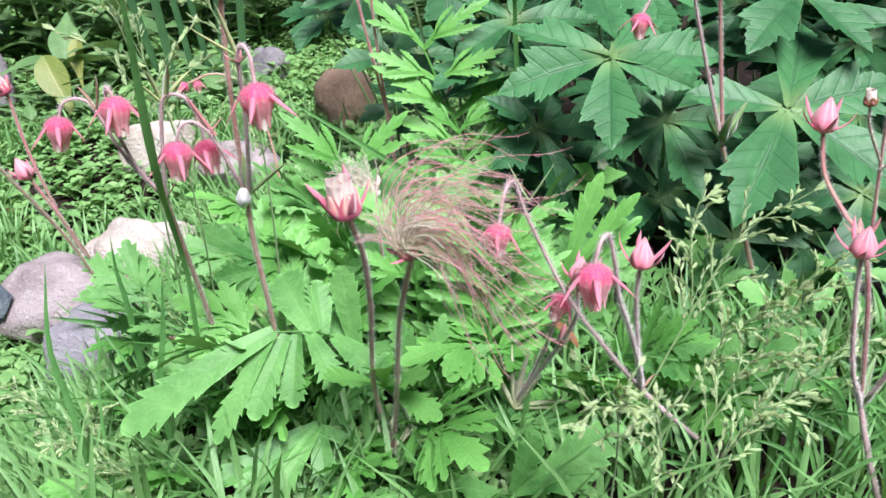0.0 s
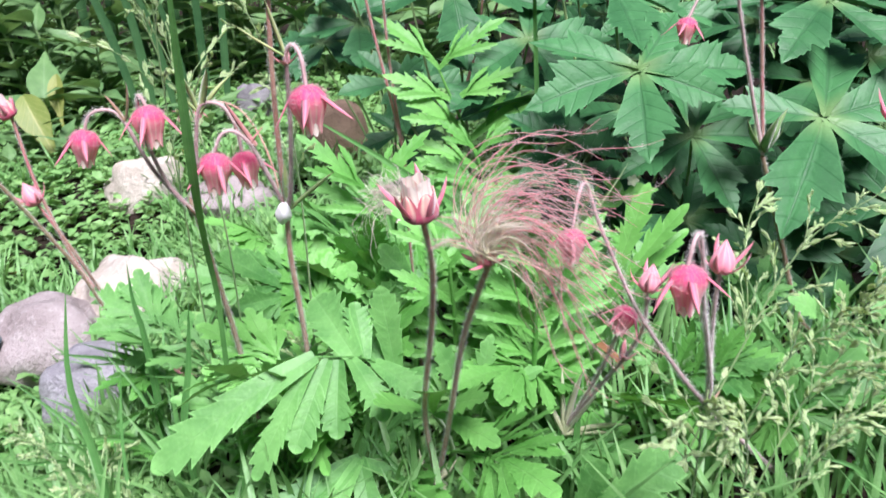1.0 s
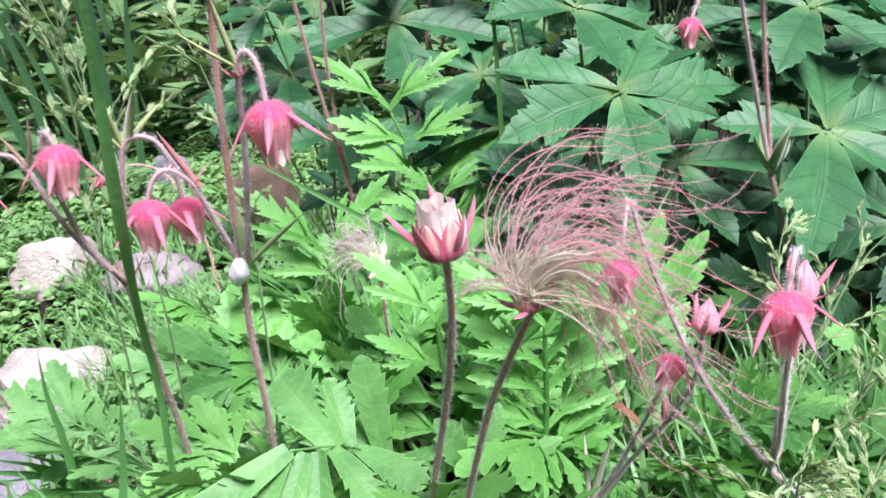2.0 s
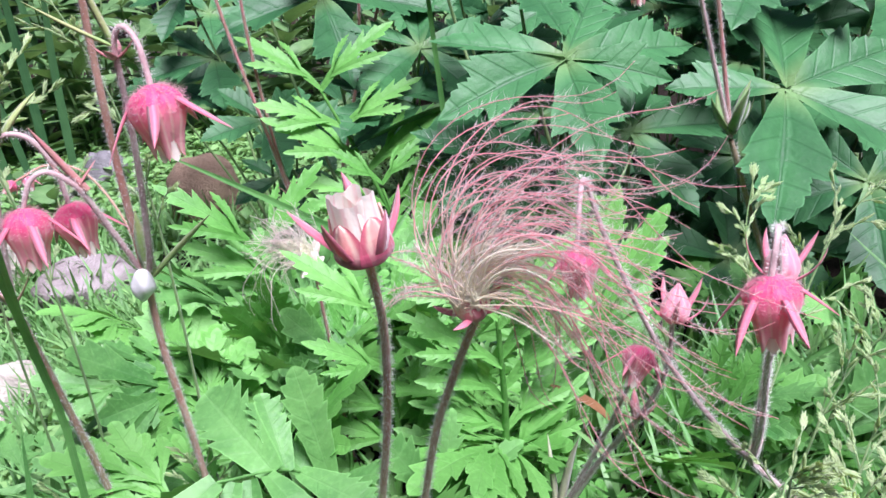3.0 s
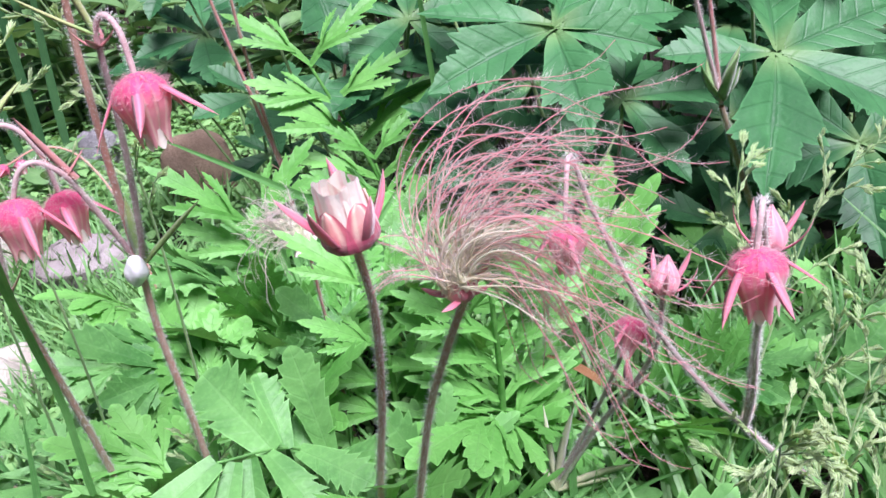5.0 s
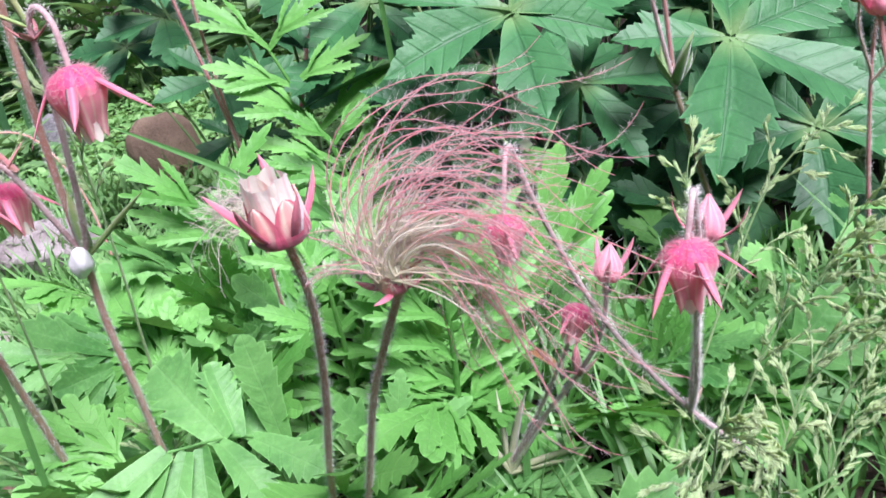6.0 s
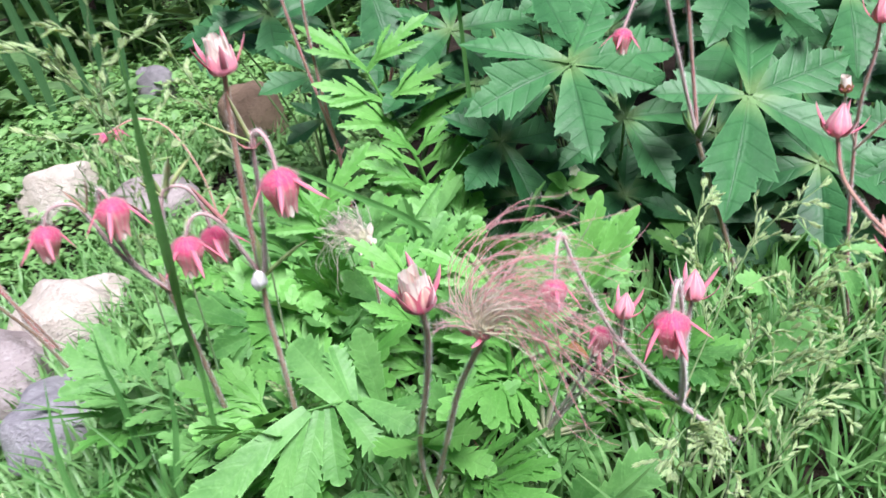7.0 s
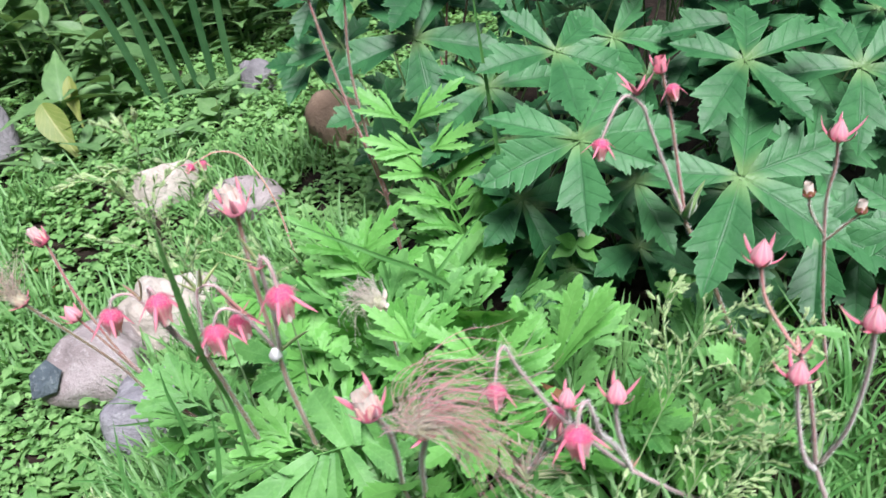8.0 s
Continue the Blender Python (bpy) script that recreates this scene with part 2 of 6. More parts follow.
def petal_material(name, top, low, stripe, through=0.25, stripes=15.0, rough=0.55, turn=(0.35, 1.05), edge=None):
    n = Nodes(name)
    u, v = n.uv()
    w = n.math("ABSOLUTE", n.math("SUBTRACT", n.math("FRACT", n.math("MULTIPLY", u, stripes)), 0.5))
    fine = n.noise(700.0, 3.0)
    mid = n.noise(160.0, 3.0)
    fade = n.ramp(n.math("MULTIPLY_ADD", mid, 0.35, v), *turn)
    col = n.mix(fade, top, low)
    k = n.math("MULTIPLY", n.math("SUBTRACT", 1.0, n.ramp(w, 0.05, 0.25)), n.math("MULTIPLY_ADD", fade, 0.6, 0.12))
    col = n.mix(k, col, stripe)
    col = n.mix(n.math("MULTIPLY", n.ramp(fine, 0.5, 0.8), 0.3), col, tuple(min(1, c * 1.3 + 0.08) for c in top))
    col = n.mix(n.math("MULTIPLY", n.rand(), 0.15), col, tuple(c * 0.7 for c in top))
    if edge:
        side = n.math("ABSOLUTE", n.math("MULTIPLY_ADD", u, 2.0, -1.0))
        col = n.mix(n.math("MULTIPLY", n.ramp(n.math("MULTIPLY_ADD", mid, 0.2, side), 0.55, 0.95), 0.85), col, edge)
    return n.done(col, rough, n.bump(n.math("ADD", fine, n.math("MULTIPLY", w, 0.6)), 0.35, 0.0006), through, col, sheen=0.5)


BELL = petal_material("pink_calyx", (0.9, 0.12, 0.3), (0.9, 0.42, 0.46), (0.95, 0.74, 0.62), turn=(0.5, 0.85), through=0.42)
SEPAL = petal_material("rose_sepal", (0.5, 0.07, 0.14), (0.88, 0.52, 0.45), (0.95, 0.84, 0.64), stripes=2.0, turn=(0.38, 0.75), edge=(0.6, 0.09, 0.17))
BRACT = petal_material("pink_bractlet", (0.84, 0.22, 0.32), (0.82, 0.3, 0.36), (0.7, 0.2, 0.26), stripes=2.0)
CREAM = petal_material("cream_petal", (0.95, 0.8, 0.7), (0.97, 0.93, 0.82), (0.93, 0.66, 0.62), stripes=4.0, through=0.35, turn=(0.1, 0.7))
BLUSH = petal_material("blush_petal", (0.92, 0.5, 0.55), (0.94, 0.78, 0.74), (0.9, 0.55, 0.58), stripes=4.0, through=0.4)
PALE = petal_material("pale_bud", (0.88, 0.3, 0.4), (0.9, 0.38, 0.46), (0.93, 0.68, 0.62), stripes=10.0)
HAIR = Nodes("white_hair").done((0.95, 0.93, 0.9), 0.5, None, 0.25)
PINKHAIR = Nodes("pink_hair").done((0.85, 0.5, 0.56), 0.5, None, 0.4)


def plume_material(name, root, tip, at, hair):
    """Strands that run from a pale root to a coloured tip, with pale side hairs (u above 1)."""
    n = Nodes(name)
    u, v = n.uv()
    pink = n.mix(n.math("MULTIPLY", n.rand(), 0.5), tip, tuple(c * 0.75 for c in tip))
    col = n.mix(n.ramp(n.math("MULTIPLY_ADD", n.noise(90.0), 0.15, v), at, at + 0.35), root, pink)
    col = n.mix(n.ramp(u, 1.2, 1.8), col, hair)
    return n.done(col, 0.5, None, 0.6, col, sheen=0.8)


PLUME = plume_material("pink_plume", (0.95, 0.92, 0.72), (0.95, 0.47, 0.5), 0.14, (0.96, 0.86, 0.84))
CREAMPLUME = plume_material("cream_plume", (0.98, 0.98, 0.8), (0.98, 0.93, 0.8), 0.4, (0.98, 0.96, 0.84))
PEACHPLUME = plume_material("peach_plume", (0.9, 0.8, 0.7), (0.88, 0.62, 0.58), 0.2, (0.93, 0.84, 0.76))
PALEPLUME = plume_material("pale_plume", (0.98, 0.96, 0.84), (0.96, 0.82, 0.77), 0.35, (0.97, 0.93, 0.88))
WOOL = Nodes("seed_wool").done((0.97, 0.97, 0.78), 0.6, None, 0.65, sheen=0.6)


def rock_material(name, a, b, spot, scale=14.0):
    n = Nodes(name)
    big, mid, fine = n.noise(scale, 5.0), n.noise(scale * 6, 7.0, rough=0.7), n.noise(380.0, 4.0)
    col = n.mix(n.ramp(big, 0.35, 0.65), a, b)
    col = n.mix(n.math("MULTIPLY", n.ramp(mid, 0.52, 0.72), 0.7), col, spot)
    col = n.mix(n.math("MULTIPLY", n.ramp(fine, 0.55, 0.7), 0.35), col, tuple(c * 0.45 for c in a))
    h = n.math("ADD", n.math("MULTIPLY", mid, 0.8), n.math("MULTIPLY", fine, 0.3))
    return n.done(col, 0.82, n.bump(h, 1.0, 0.008), spec=0.3)


BEIGE = rock_material("beige_stone", (0.52, 0.46, 0.39), (0.66, 0.6, 0.53), (0.74, 0.7, 0.65))
MAUVE = rock_material("mauve_stone", (0.28, 0.235, 0.23), (0.42, 0.37, 0.365), (0.56, 0.52, 0.52))
GREY = rock_material("grey_stone", (0.3, 0.29, 0.32), (0.42, 0.41, 0.44), (0.52, 0.52, 0.54))
# Shade put into the colour: GREY darkened for the two stones standing in shade.
SHADEGREY = rock_material("shaded_grey_stone", (0.2, 0.19, 0.2), (0.28, 0.27, 0.28), (0.36, 0.35, 0.35))
TANROCK = rock_material("tan_stone", (0.23, 0.16, 0.11), (0.35, 0.25, 0.175), (0.18, 0.125, 0.09))
SLATE = rock_material("slate_chip", (0.09, 0.12, 0.14), (0.14, 0.18, 0.2), (0.4, 0.45, 0.46), 30.0)


def soil_material():
    n = Nodes("soil")
    big, mid, fine = n.noise(5.0, 4.0), n.noise(60.0, 5.0), n.noise(330.0, 4.0)
    col = n.mix(n.ramp(big, 0.35, 0.65), (0.01, 0.007, 0.005), (0.03, 0.021, 0.015))
    col = n.mix(n.ramp(mid, 0.5, 0.75), col, (0.045, 0.032, 0.023))
    col = n.mix(n.math("MULTIPLY", n.ramp(fine, 0.6, 0.72), 0.6), col, (0.08, 0.06, 0.045))
    h = n.math("ADD", n.math("MULTIPLY", mid, 1.0), n.math("MULTIPLY", fine, 0.5))
    return n.done(col, 0.95, n.bump(h, 0.9, 0.012), spec=0.2)


SOIL = soil_material()

# ---------------------------------------------------------------- ground


def ground_z(x, y):
    """The bed: a low mound that falls away to the stone edging."""
    x, y = np.asarray(x, float), np.asarray(y, float)
    dip = smooth(-0.16, -0.46, x)
    far = 1 - smooth(2.5, 6.0, np.hypot(x, y - 0.6))
    z = -0.155 * dip * (1 - 0.4 * smooth(1.12, 1.5, y)) * far - 0.09 * smooth(0.8, 1.4, y) * (1 - dip) * far - 0.03 * smooth(0.2, 0.5, x) * far
    return z + 0.008 * np.sin(7 * x + 1.3) * np.cos(6 * y) + 0.004 * np.sin(23 * x) * np.sin(19 * y + 0.7)


def build_ground():
    inner = np.linspace(-1.6, 1.6, 150)
    outer = np.array([2.2, 3.2, 5, 9, 20, 60, 200, 900, 3000])
    axis = np.r_[-outer[::-1], inner, outer]
    x, y = np.meshgrid(axis, axis + 1.0)
    z = ground_z(x, y) + 0.004 * rng.rand(*x.shape) * (np.abs(x) < 1.6)
    geo = Geo()
    geo.grid(np.stack([x, y, z], -1), np.stack([x, y], -1))
    ob = part("ground", geo, SOIL)
    tagged(ob, "dark crumbly garden soil of the flower bed", "soil", "", "structure")


build_ground()


def stone(at, size, turn, material, seed, label, flat=0.64, rough=0.1):
    """A worn field stone, part buried."""
    rs = np.random.RandomState(seed)
    a = np.linspace(0, 2 * np.pi, 44, endpoint=False)
    b = np.linspace(-np.pi / 2, np.pi / 2, 26)
    A, B = np.meshgrid(a, b)
    d = np.stack([np.cos(B) * np.cos(A), np.cos(B) * np.sin(A), np.sin(B)], -1)
    k = rs.randn(9, 3) * np.array([1.6, 1.6, 1.6])
    ph = rs.rand(9) * 6.28
    r = 1 + rough * sum(np.sin(d @ k[i] * (1 + i * 0.45) + ph[i]) / (1 + 0.5 * i) for i in range(9))
    cut = rs.randn(5, 3)
    cut /= np.linalg.norm(cut, axis=1)[:, None]
    p = d * r[..., None]
    for c in cut:
        over = np.maximum(p @ c - flat, 0)
        p = p - 0.8 * over[..., None] * c
    p = p * np.array(size) / 2
    p = p @ np.array(pose(0, 0, 0, 0, 0, turn))[:3, :3].T
    geo = Geo()
    geo.grid(p, np.stack([A / 6.28, B / 3.14 + 0.5], -1), wrap=True)
    ob = part("stone", geo, material)
    ob.location = at
    return tagged(ob, label, "stone", "edging stones")


stone((-0.52, 0.985, -0.122), (0.17, 0.14, 0.12), 12, MAUVE, 3, "mauve-brown weathered stone at the edge of the bed")
stone((-0.37, 0.85, -0.1), (0.16, 0.13, 0.12), 40, GREY, 5, "blue-grey rounded stone half buried in the bed")
stone((-0.42, 1.07, -0.112), (0.18, 0.14, 0.12), -10, BEIGE, 8, "pale beige rounded stone among ground cover")
stone((-0.485, 1.41, -0.075), (0.125, 0.11, 0.11), 25, BEIGE, 12, "pale beige stone beside a second one")
stone((-0.35, 1.34, -0.085), (0.17, 0.12, 0.09), -15, MAUVE, 15, "pale mauve flat stone in the ground cover")
stone((-0.188, 1.5, -0.034), (0.118, 0.1, 0.128), 5, TANROCK, 21, "tan-brown rounded stone under the big leaves", 0.92, 0.045)
stone((-0.4, 1.88, -0.075), (0.1, 0.09, 0.13), 50, SHADEGREY, 22, "small grey stone in shade")
stone((-0.89, 1.66, -0.05), (0.12, 0.12, 0.17), 80, SHADEGREY, 25, "grey rounded stone at the shaded border")


def slate_chip(at, m):
    t = thing("slate_chip", at, "small dark glossy slate chip leaning on a stone", "slate")
    geo = Geo()
    a = np.array([[-0.02, -0.008], [0.004, -0.016], [0.02, 0.0], [0.014, 0.02], [-0.008, 0.016], [-0.02, -0.008]])
    rows = [np.c_[a * s * 1.25, np.full(6, z)] for s, z in ((0.0, -0.002), (0.95, -0.002), (1.0, 0.0), (0.95, 0.002), (0.0, 0.002))]
    geo.grid(np.array(rows), np.zeros((5, 6, 2)))
    part("slab", geo, SLATE, t)
    t.matrix_world = m


slate_chip((-0.6, 0.99, -0.09), pose(-0.545, 0.925, -0.088, 42, -12, 35))

# ---------------------------------------------------------------- leaves


PALM_PROFILE = [(0, 0.1), (0.07, 0.2), (0.16, 0.45), (0.28, 0.68), (0.4, 0.9), (0.5, 1.0), (0.57, 0.95), (0.6, 0.52), (0.68, 0.56), (0.78, 0.46), (0.89, 0.26), (1, 0.01)]


def palm_lobe(geo, m, length, width, droop, fold, twist, count=11, per=4, cols=11):
    """One lobe of a palmate leaf: a narrow base, three toothed points, rows swept forward like the side veins."""
    n = count * per + 1
    s = np.linspace(0, 1, n)
    k = rng.uniform(-0.04, 0.04)
    saw = (np.arange(n) % per) / (per - 1.0)
    size = np.repeat(rng.uniform(0.6, 1.3, count + 1), per)[:n]
    cut = 1 - 0.15 * smooth(0.3, 0.5, s) * (1 - saw) * size
    w = [np.interp(s + k * e * np.sin(np.pi * s), [q for q, _ in PALM_PROFILE], [q for _, q in PALM_PROFILE]) * cut for e in (-1, 1)]
    u = np.linspace(-1, 1, cols)[None, :]
    half = np.where(u < 0, w[0][:, None], w[1][:, None])
    x = u * half * width
    grow = (1 - s)[:, None] ** 0.5 * smooth(0, 0.25, s)[:, None]
    y = s[:, None] + 0.3 * np.abs(u) * grow * np.minimum(1, half)
    z = -droop * y**2 + (fold * np.abs(x) * (1 - 0.5 * y) + twist * x * y) / length
    z = z + 0.0045 * np.cos(2 * np.pi * 6.5 * s)[:, None] * np.abs(u) * (1.2 - np.abs(u)) * smooth(0.1, 0.4, s)[:, None] - 0.012 * np.exp(-((u / 0.14) ** 2))
    z = z + 0.012 * np.sin(4 * y + 9 * k * 10) * np.abs(u)
    p = np.stack([x, y * length, z * length], -1) @ m[:3, :3].T + m[:3, 3]
    geo.grid(p, np.stack([u * 0.5 + 0.5 + 0 * y, s[:, None] + 0 * y], -1))


def palmate_leaf_mesh(lobes):
    """A parted leaf, centre at the origin, flat in xy, its stalk towards +y; each lobe a heading and a length."""
    geo = Geo()
    for k, (a, L) in enumerate(lobes):
        along = (np.sin(radians(a)), -np.cos(radians(a)), 0.08 + rng.uniform(-0.07, 0.07))
        side = (rng.uniform(-0.2, 0.2), rng.uniform(-0.2, 0.2), 1)
        m = basis((0, 0, 0.0005 * (k % 3)), along, side)
        palm_lobe(geo, m, L * 1.06, L * rng.uniform(0.265, 0.305), rng.uniform(0.02, 0.2), rng.uniform(0.25, 0.6), rng.uniform(-0.25, 0.25))
    return geo.mesh("leaf")


def random_lobes():
    turn = rng.uniform(-8, 8)
    return [(a + turn + rng.uniform(-7, 7), 0.09 * k * rng.uniform(0.92, 1.08)) for a, k in ((-140, 0.8), (-72, 1.0), (0, 1.06), (72, 1.0), (140, 0.8))]


PALMS = [palmate_leaf_mesh(random_lobes()) for _ in range(8)]
SIX_LOBED = palmate_leaf_mesh([(-6, 0.09), (-72, 0.09), (-116, 0.086), (58, 0.066), (92, 0.09), (146, 0.075)])
FIVE_LOBED = palmate_leaf_mesh([(-28, 0.112), (-103, 0.075), (160, 0.1), (103, 0.094), (41, 0.105)])


def stalk_geo(pts, r0, r1, sides=6, n=16):
    geo = Geo()
    geo.tube(spline(pts, n), np.linspace(r0, r1, n), sides)
    return geo


def palmate_plant(base, leaves, label, stem_mat=GREENSTEM):
    """A plant of large palmate leaves: each leaf (x, y, z, size, heading, tilt and, where it has one, its own mesh) on a stalk."""
    bz = float(ground_z(*base))
    t = thing("palmate_plant", (base[0], base[1], bz), label, "plant", "palmate foliage plants")
    for x, y, z, size, head, tilt, *own in leaves:
        lf = part("leaf", own[0] if own else PALMS[rng.randint(8)], PALM, t)
        roll = 0 if own else rng.uniform(-14, 14)
        lf.matrix_local = Matrix.Translation((x - base[0], y - base[1], z - bz)) @ pose(0, 0, 0, tilt, roll, head) @ Matrix.Scale(size, 4)
        end = np.array([x - base[0], y - base[1], z - bz - 0.002])
        mid = end * np.array([0.62, 0.62, 0.55]) + rng.uniform(-0.012, 0.012, 3) + np.array([0, 0.02, 0])
        part("leaf_stalk", stalk_geo([(0, 0, 0), mid, end], 0.0022, 0.0013), stem_mat, t)
    return t


# the leaves that face the camera in front of the shaded mass
palmate_plant((0.2, 0.9), [(0.14, 0.762, 0.229, 1.03, 0, 30, SIX_LOBED), (0.195, 0.785, 0.165, 0.85, 5, 38), (0.136, 0.854, 0.282, 0.88, 14, 28), (0.085, 0.80, 0.155, 0.8, 30, 45)], "large dark green palmate leaves with toothed lobes")
palmate_plant((0.36, 0.85), [(0.272, 0.71, 0.198, 1.0, 0, 32, FIVE_LOBED), (0.297, 0.785, 0.273, 0.92, 30, 26), (0.42, 0.82, 0.235, 1.0, -25, 30), (0.36, 0.74, 0.11, 0.9, -20, 40)], "spreading palmate leaves in fresh mid green")
palmate_plant((0.02, 1.1), [(-0.002, 0.978, 0.274, 1.05, 0, 40), (0.07, 0.93, 0.225, 0.9, 25, 35), (0.06, 1.02, 0.15, 0.8, 40, 45), (-0.06, 1.15, 0.33, 0.9, -20, 35), (-0.13, 1.2, 0.28, 0.7, -30, 35)], "tall palmate leaves in half shade")


def palmate_fill():
    """The mass of leaves behind, rising to the back."""
    for i in range(24):
        bx, by = 0.06 + 0.74 * (i % 8 + rng.rand()) / 8, 0.92 + 0.2 * (i // 8) + rng.uniform(0, 0.16)
        leaves = []
        for k in range(6):
            y = max(by - 0.08 + rng.uniform(-0.12, 0.12), 0.83)
            x = bx + rng.uniform(-0.13, 0.13)
            lim = 0.13 + 0.36 * smooth(0.76, 1.2, y) + 0.05 * smooth(0.3, 0.6, bx)
            z = rng.uniform(0.12, 1.0) * lim
            if x < 0.03 and z < 0.24:
                x += 0.13
            leaves.append((x, y, z, rng.uniform(0.65, 1.05), rng.uniform(-50, 50), rng.uniform(5, 42)))
        palmate_plant((bx, by), leaves, "crowded palmate leaves in the shaded mass behind")


palmate_fill()
palmate_plant((-0.08, 1.32), [(-0.165, 1.24, 0.175, 0.75, -20, 30), (-0.115, 1.2, 0.205, 0.8, 10, 34), (-0.195, 1.34, 0.16, 0.7, -35, 30), (-0.07, 1.1, 0.15, 0.75, 20, 38), (-0.07, 1.16, 0.07, 0.65, 15, 40), (-0.04, 1.22, 0.12, 0.8, 30, 36), (-0.12, 1.36, 0.24, 0.85, 0, 30)], "palmate leaves that hang over a tan stone")
palmate_plant((0.34, 0.86), [(0.26, 0.76, 0.06, 0.8, 10, 40), (0.33, 0.78, 0.05, 0.85, -15, 38), (0.2, 0.8, 0.08, 0.75, 25, 42), (0.41, 0.76, 0.07, 0.8, -25, 40), (0.13, 0.79, 0.07, 0.7, 15, 45), (0.3, 0.82, 0.12, 0.85, 0, 35)], "low palmate leaves in deep shade")
palmate_plant((0.5, 0.82), [(0.44, 0.72, 0.12, 0.85, -10, 38), (0.5, 0.74, 0.06, 0.85, -25, 38), (0.54, 0.8, 0.18, 0.9, -20, 32), (0.37, 0.8, 0.16, 0.8, 10, 36)], "low palmate leaves at the shaded end")

LEAFLET = [(0, 0.12), (0.18, 0.24), (0.36, 0.52), (0.52, 0.9), (0.62, 1.0), (0.74, 0.9), (0.86, 0.6), (0.94, 0.36), (1, 0.1)]
STRAP = [(0, 0.3), (0.18, 0.56), (0.36, 0.82), (0.55, 0.97), (0.68, 1.0), (0.8, 0.86), (0.91, 0.56), (1, 0.14)]


def wedge(geo, m, L, width=0.27):
    """A leaflet that widens from a narrow base to forward-pointing teeth, at times with a side lobe or two."""
    droop, fold = rng.uniform(-0.05, 0.4), rng.uniform(0.1, 0.5)
    lobes = [(0, 0.0, 1.0)]
    for sgn in (-1, 1):
        if rng.rand() < 0.75:
            lobes.append((sgn * rng.uniform(24, 40), 0.2, rng.uniform(0.45, 0.68)))
    for a, f, k in lobes:
        q = m @ np.array(pose(0, L * f, 0.0005 * np.sign(a), 0, 0, a))
        cut_lobe(geo, q, L * k, L * k * width, LEAFLET, 5, rng.uniform(0.38, 0.55), 0.26, droop + rng.uniform(-0.08, 0.08), fold, 0.03, rng.uniform(-0.3, 0.3))


def pinnate_leaf_mesh(length, pairs, arch, size):
    """A ferny leaf of wedge-shaped cut leaflets on an arching midrib, rising from the origin along +y."""
    geo = Geo()
    s = np.linspace(0, 1, 24)
    rib = np.stack([0.03 * length * np.sin(3 * s + rng.uniform(0, 6)), length * (s - 0.25 * arch * s**2), length * arch * 0.55 * (s - 0.9 * s**2.2)], -1)
    geo.tube(rib, np.linspace(0.0018, 0.0007, 24), 5)
    for k in range(pairs):
        for sgn in (-1, 1):
            f = 0.3 + 0.62 * (k + 0.2 * sgn * rng.rand()) / max(pairs - 1, 1)
            i = int(np.clip(f, 0.1, 0.97) * 22) + 1
            q, d = rib[i], rib[i] - rib[i - 1]
            d = d / np.linalg.norm(d)
            L = size * (0.5 + 0.5 * (k + 1) / pairs) * rng.uniform(0.8, 1.15)
            along = d * rng.uniform(0.8, 1.2) + np.array([sgn * rng.uniform(0.6, 0.95), 0, rng.uniform(-0.15, 0.35)])
            wedge(geo, basis(q, along, (0, -d[2], 1)), L, rng.uniform(0.16, 0.22))
    d = rib[-1] - rib[-2]
    d = d / np.linalg.norm(d)
    for a in (-38, 0, 38):
        along = np.array(pose(0, 0, 0, 0, 0, a))[:3, :3] @ d
        wedge(geo, basis(rib[-1] - d * 0.006 + (0, 0, 0.0003 * a / 38), along, (0, 0, 1)), size * (1.2 if a == 0 else 0.95), 0.2)
    return geo.mesh("leaf")


FERNS = [pinnate_leaf_mesh(rng.uniform(0.13, 0.18), rng.randint(3, 6), rng.uniform(0.1, 0.7), rng.uniform(0.048, 0.064)) for _ in range(14)]


def leaf_clump(at, count, reach, rise, label, material=FERN, meshes=None, spread=360, head=0, name="prairie_smoke_clump"):
    """A tuft of basal leaves round one crown."""
    z = float(ground_z(*at))
    t = thing(name, (at[0], at[1], z), label, "plant", "prairie smoke clumps")
    for k in range(count):
        lf = part("leaf", (meshes or FERNS)[rng.randint(len(meshes or FERNS))], material, t)
        h = head + spread * ((k + rng.uniform(-0.3, 0.3)) / count - 0.5)
        lf.matrix_local = pose(0, 0, 0, min(rng.uniform(*rise) + 16, 80), rng.uniform(-40, 40), h) @ Matrix.Scale(rng.uniform(*reach), 4)
    return t


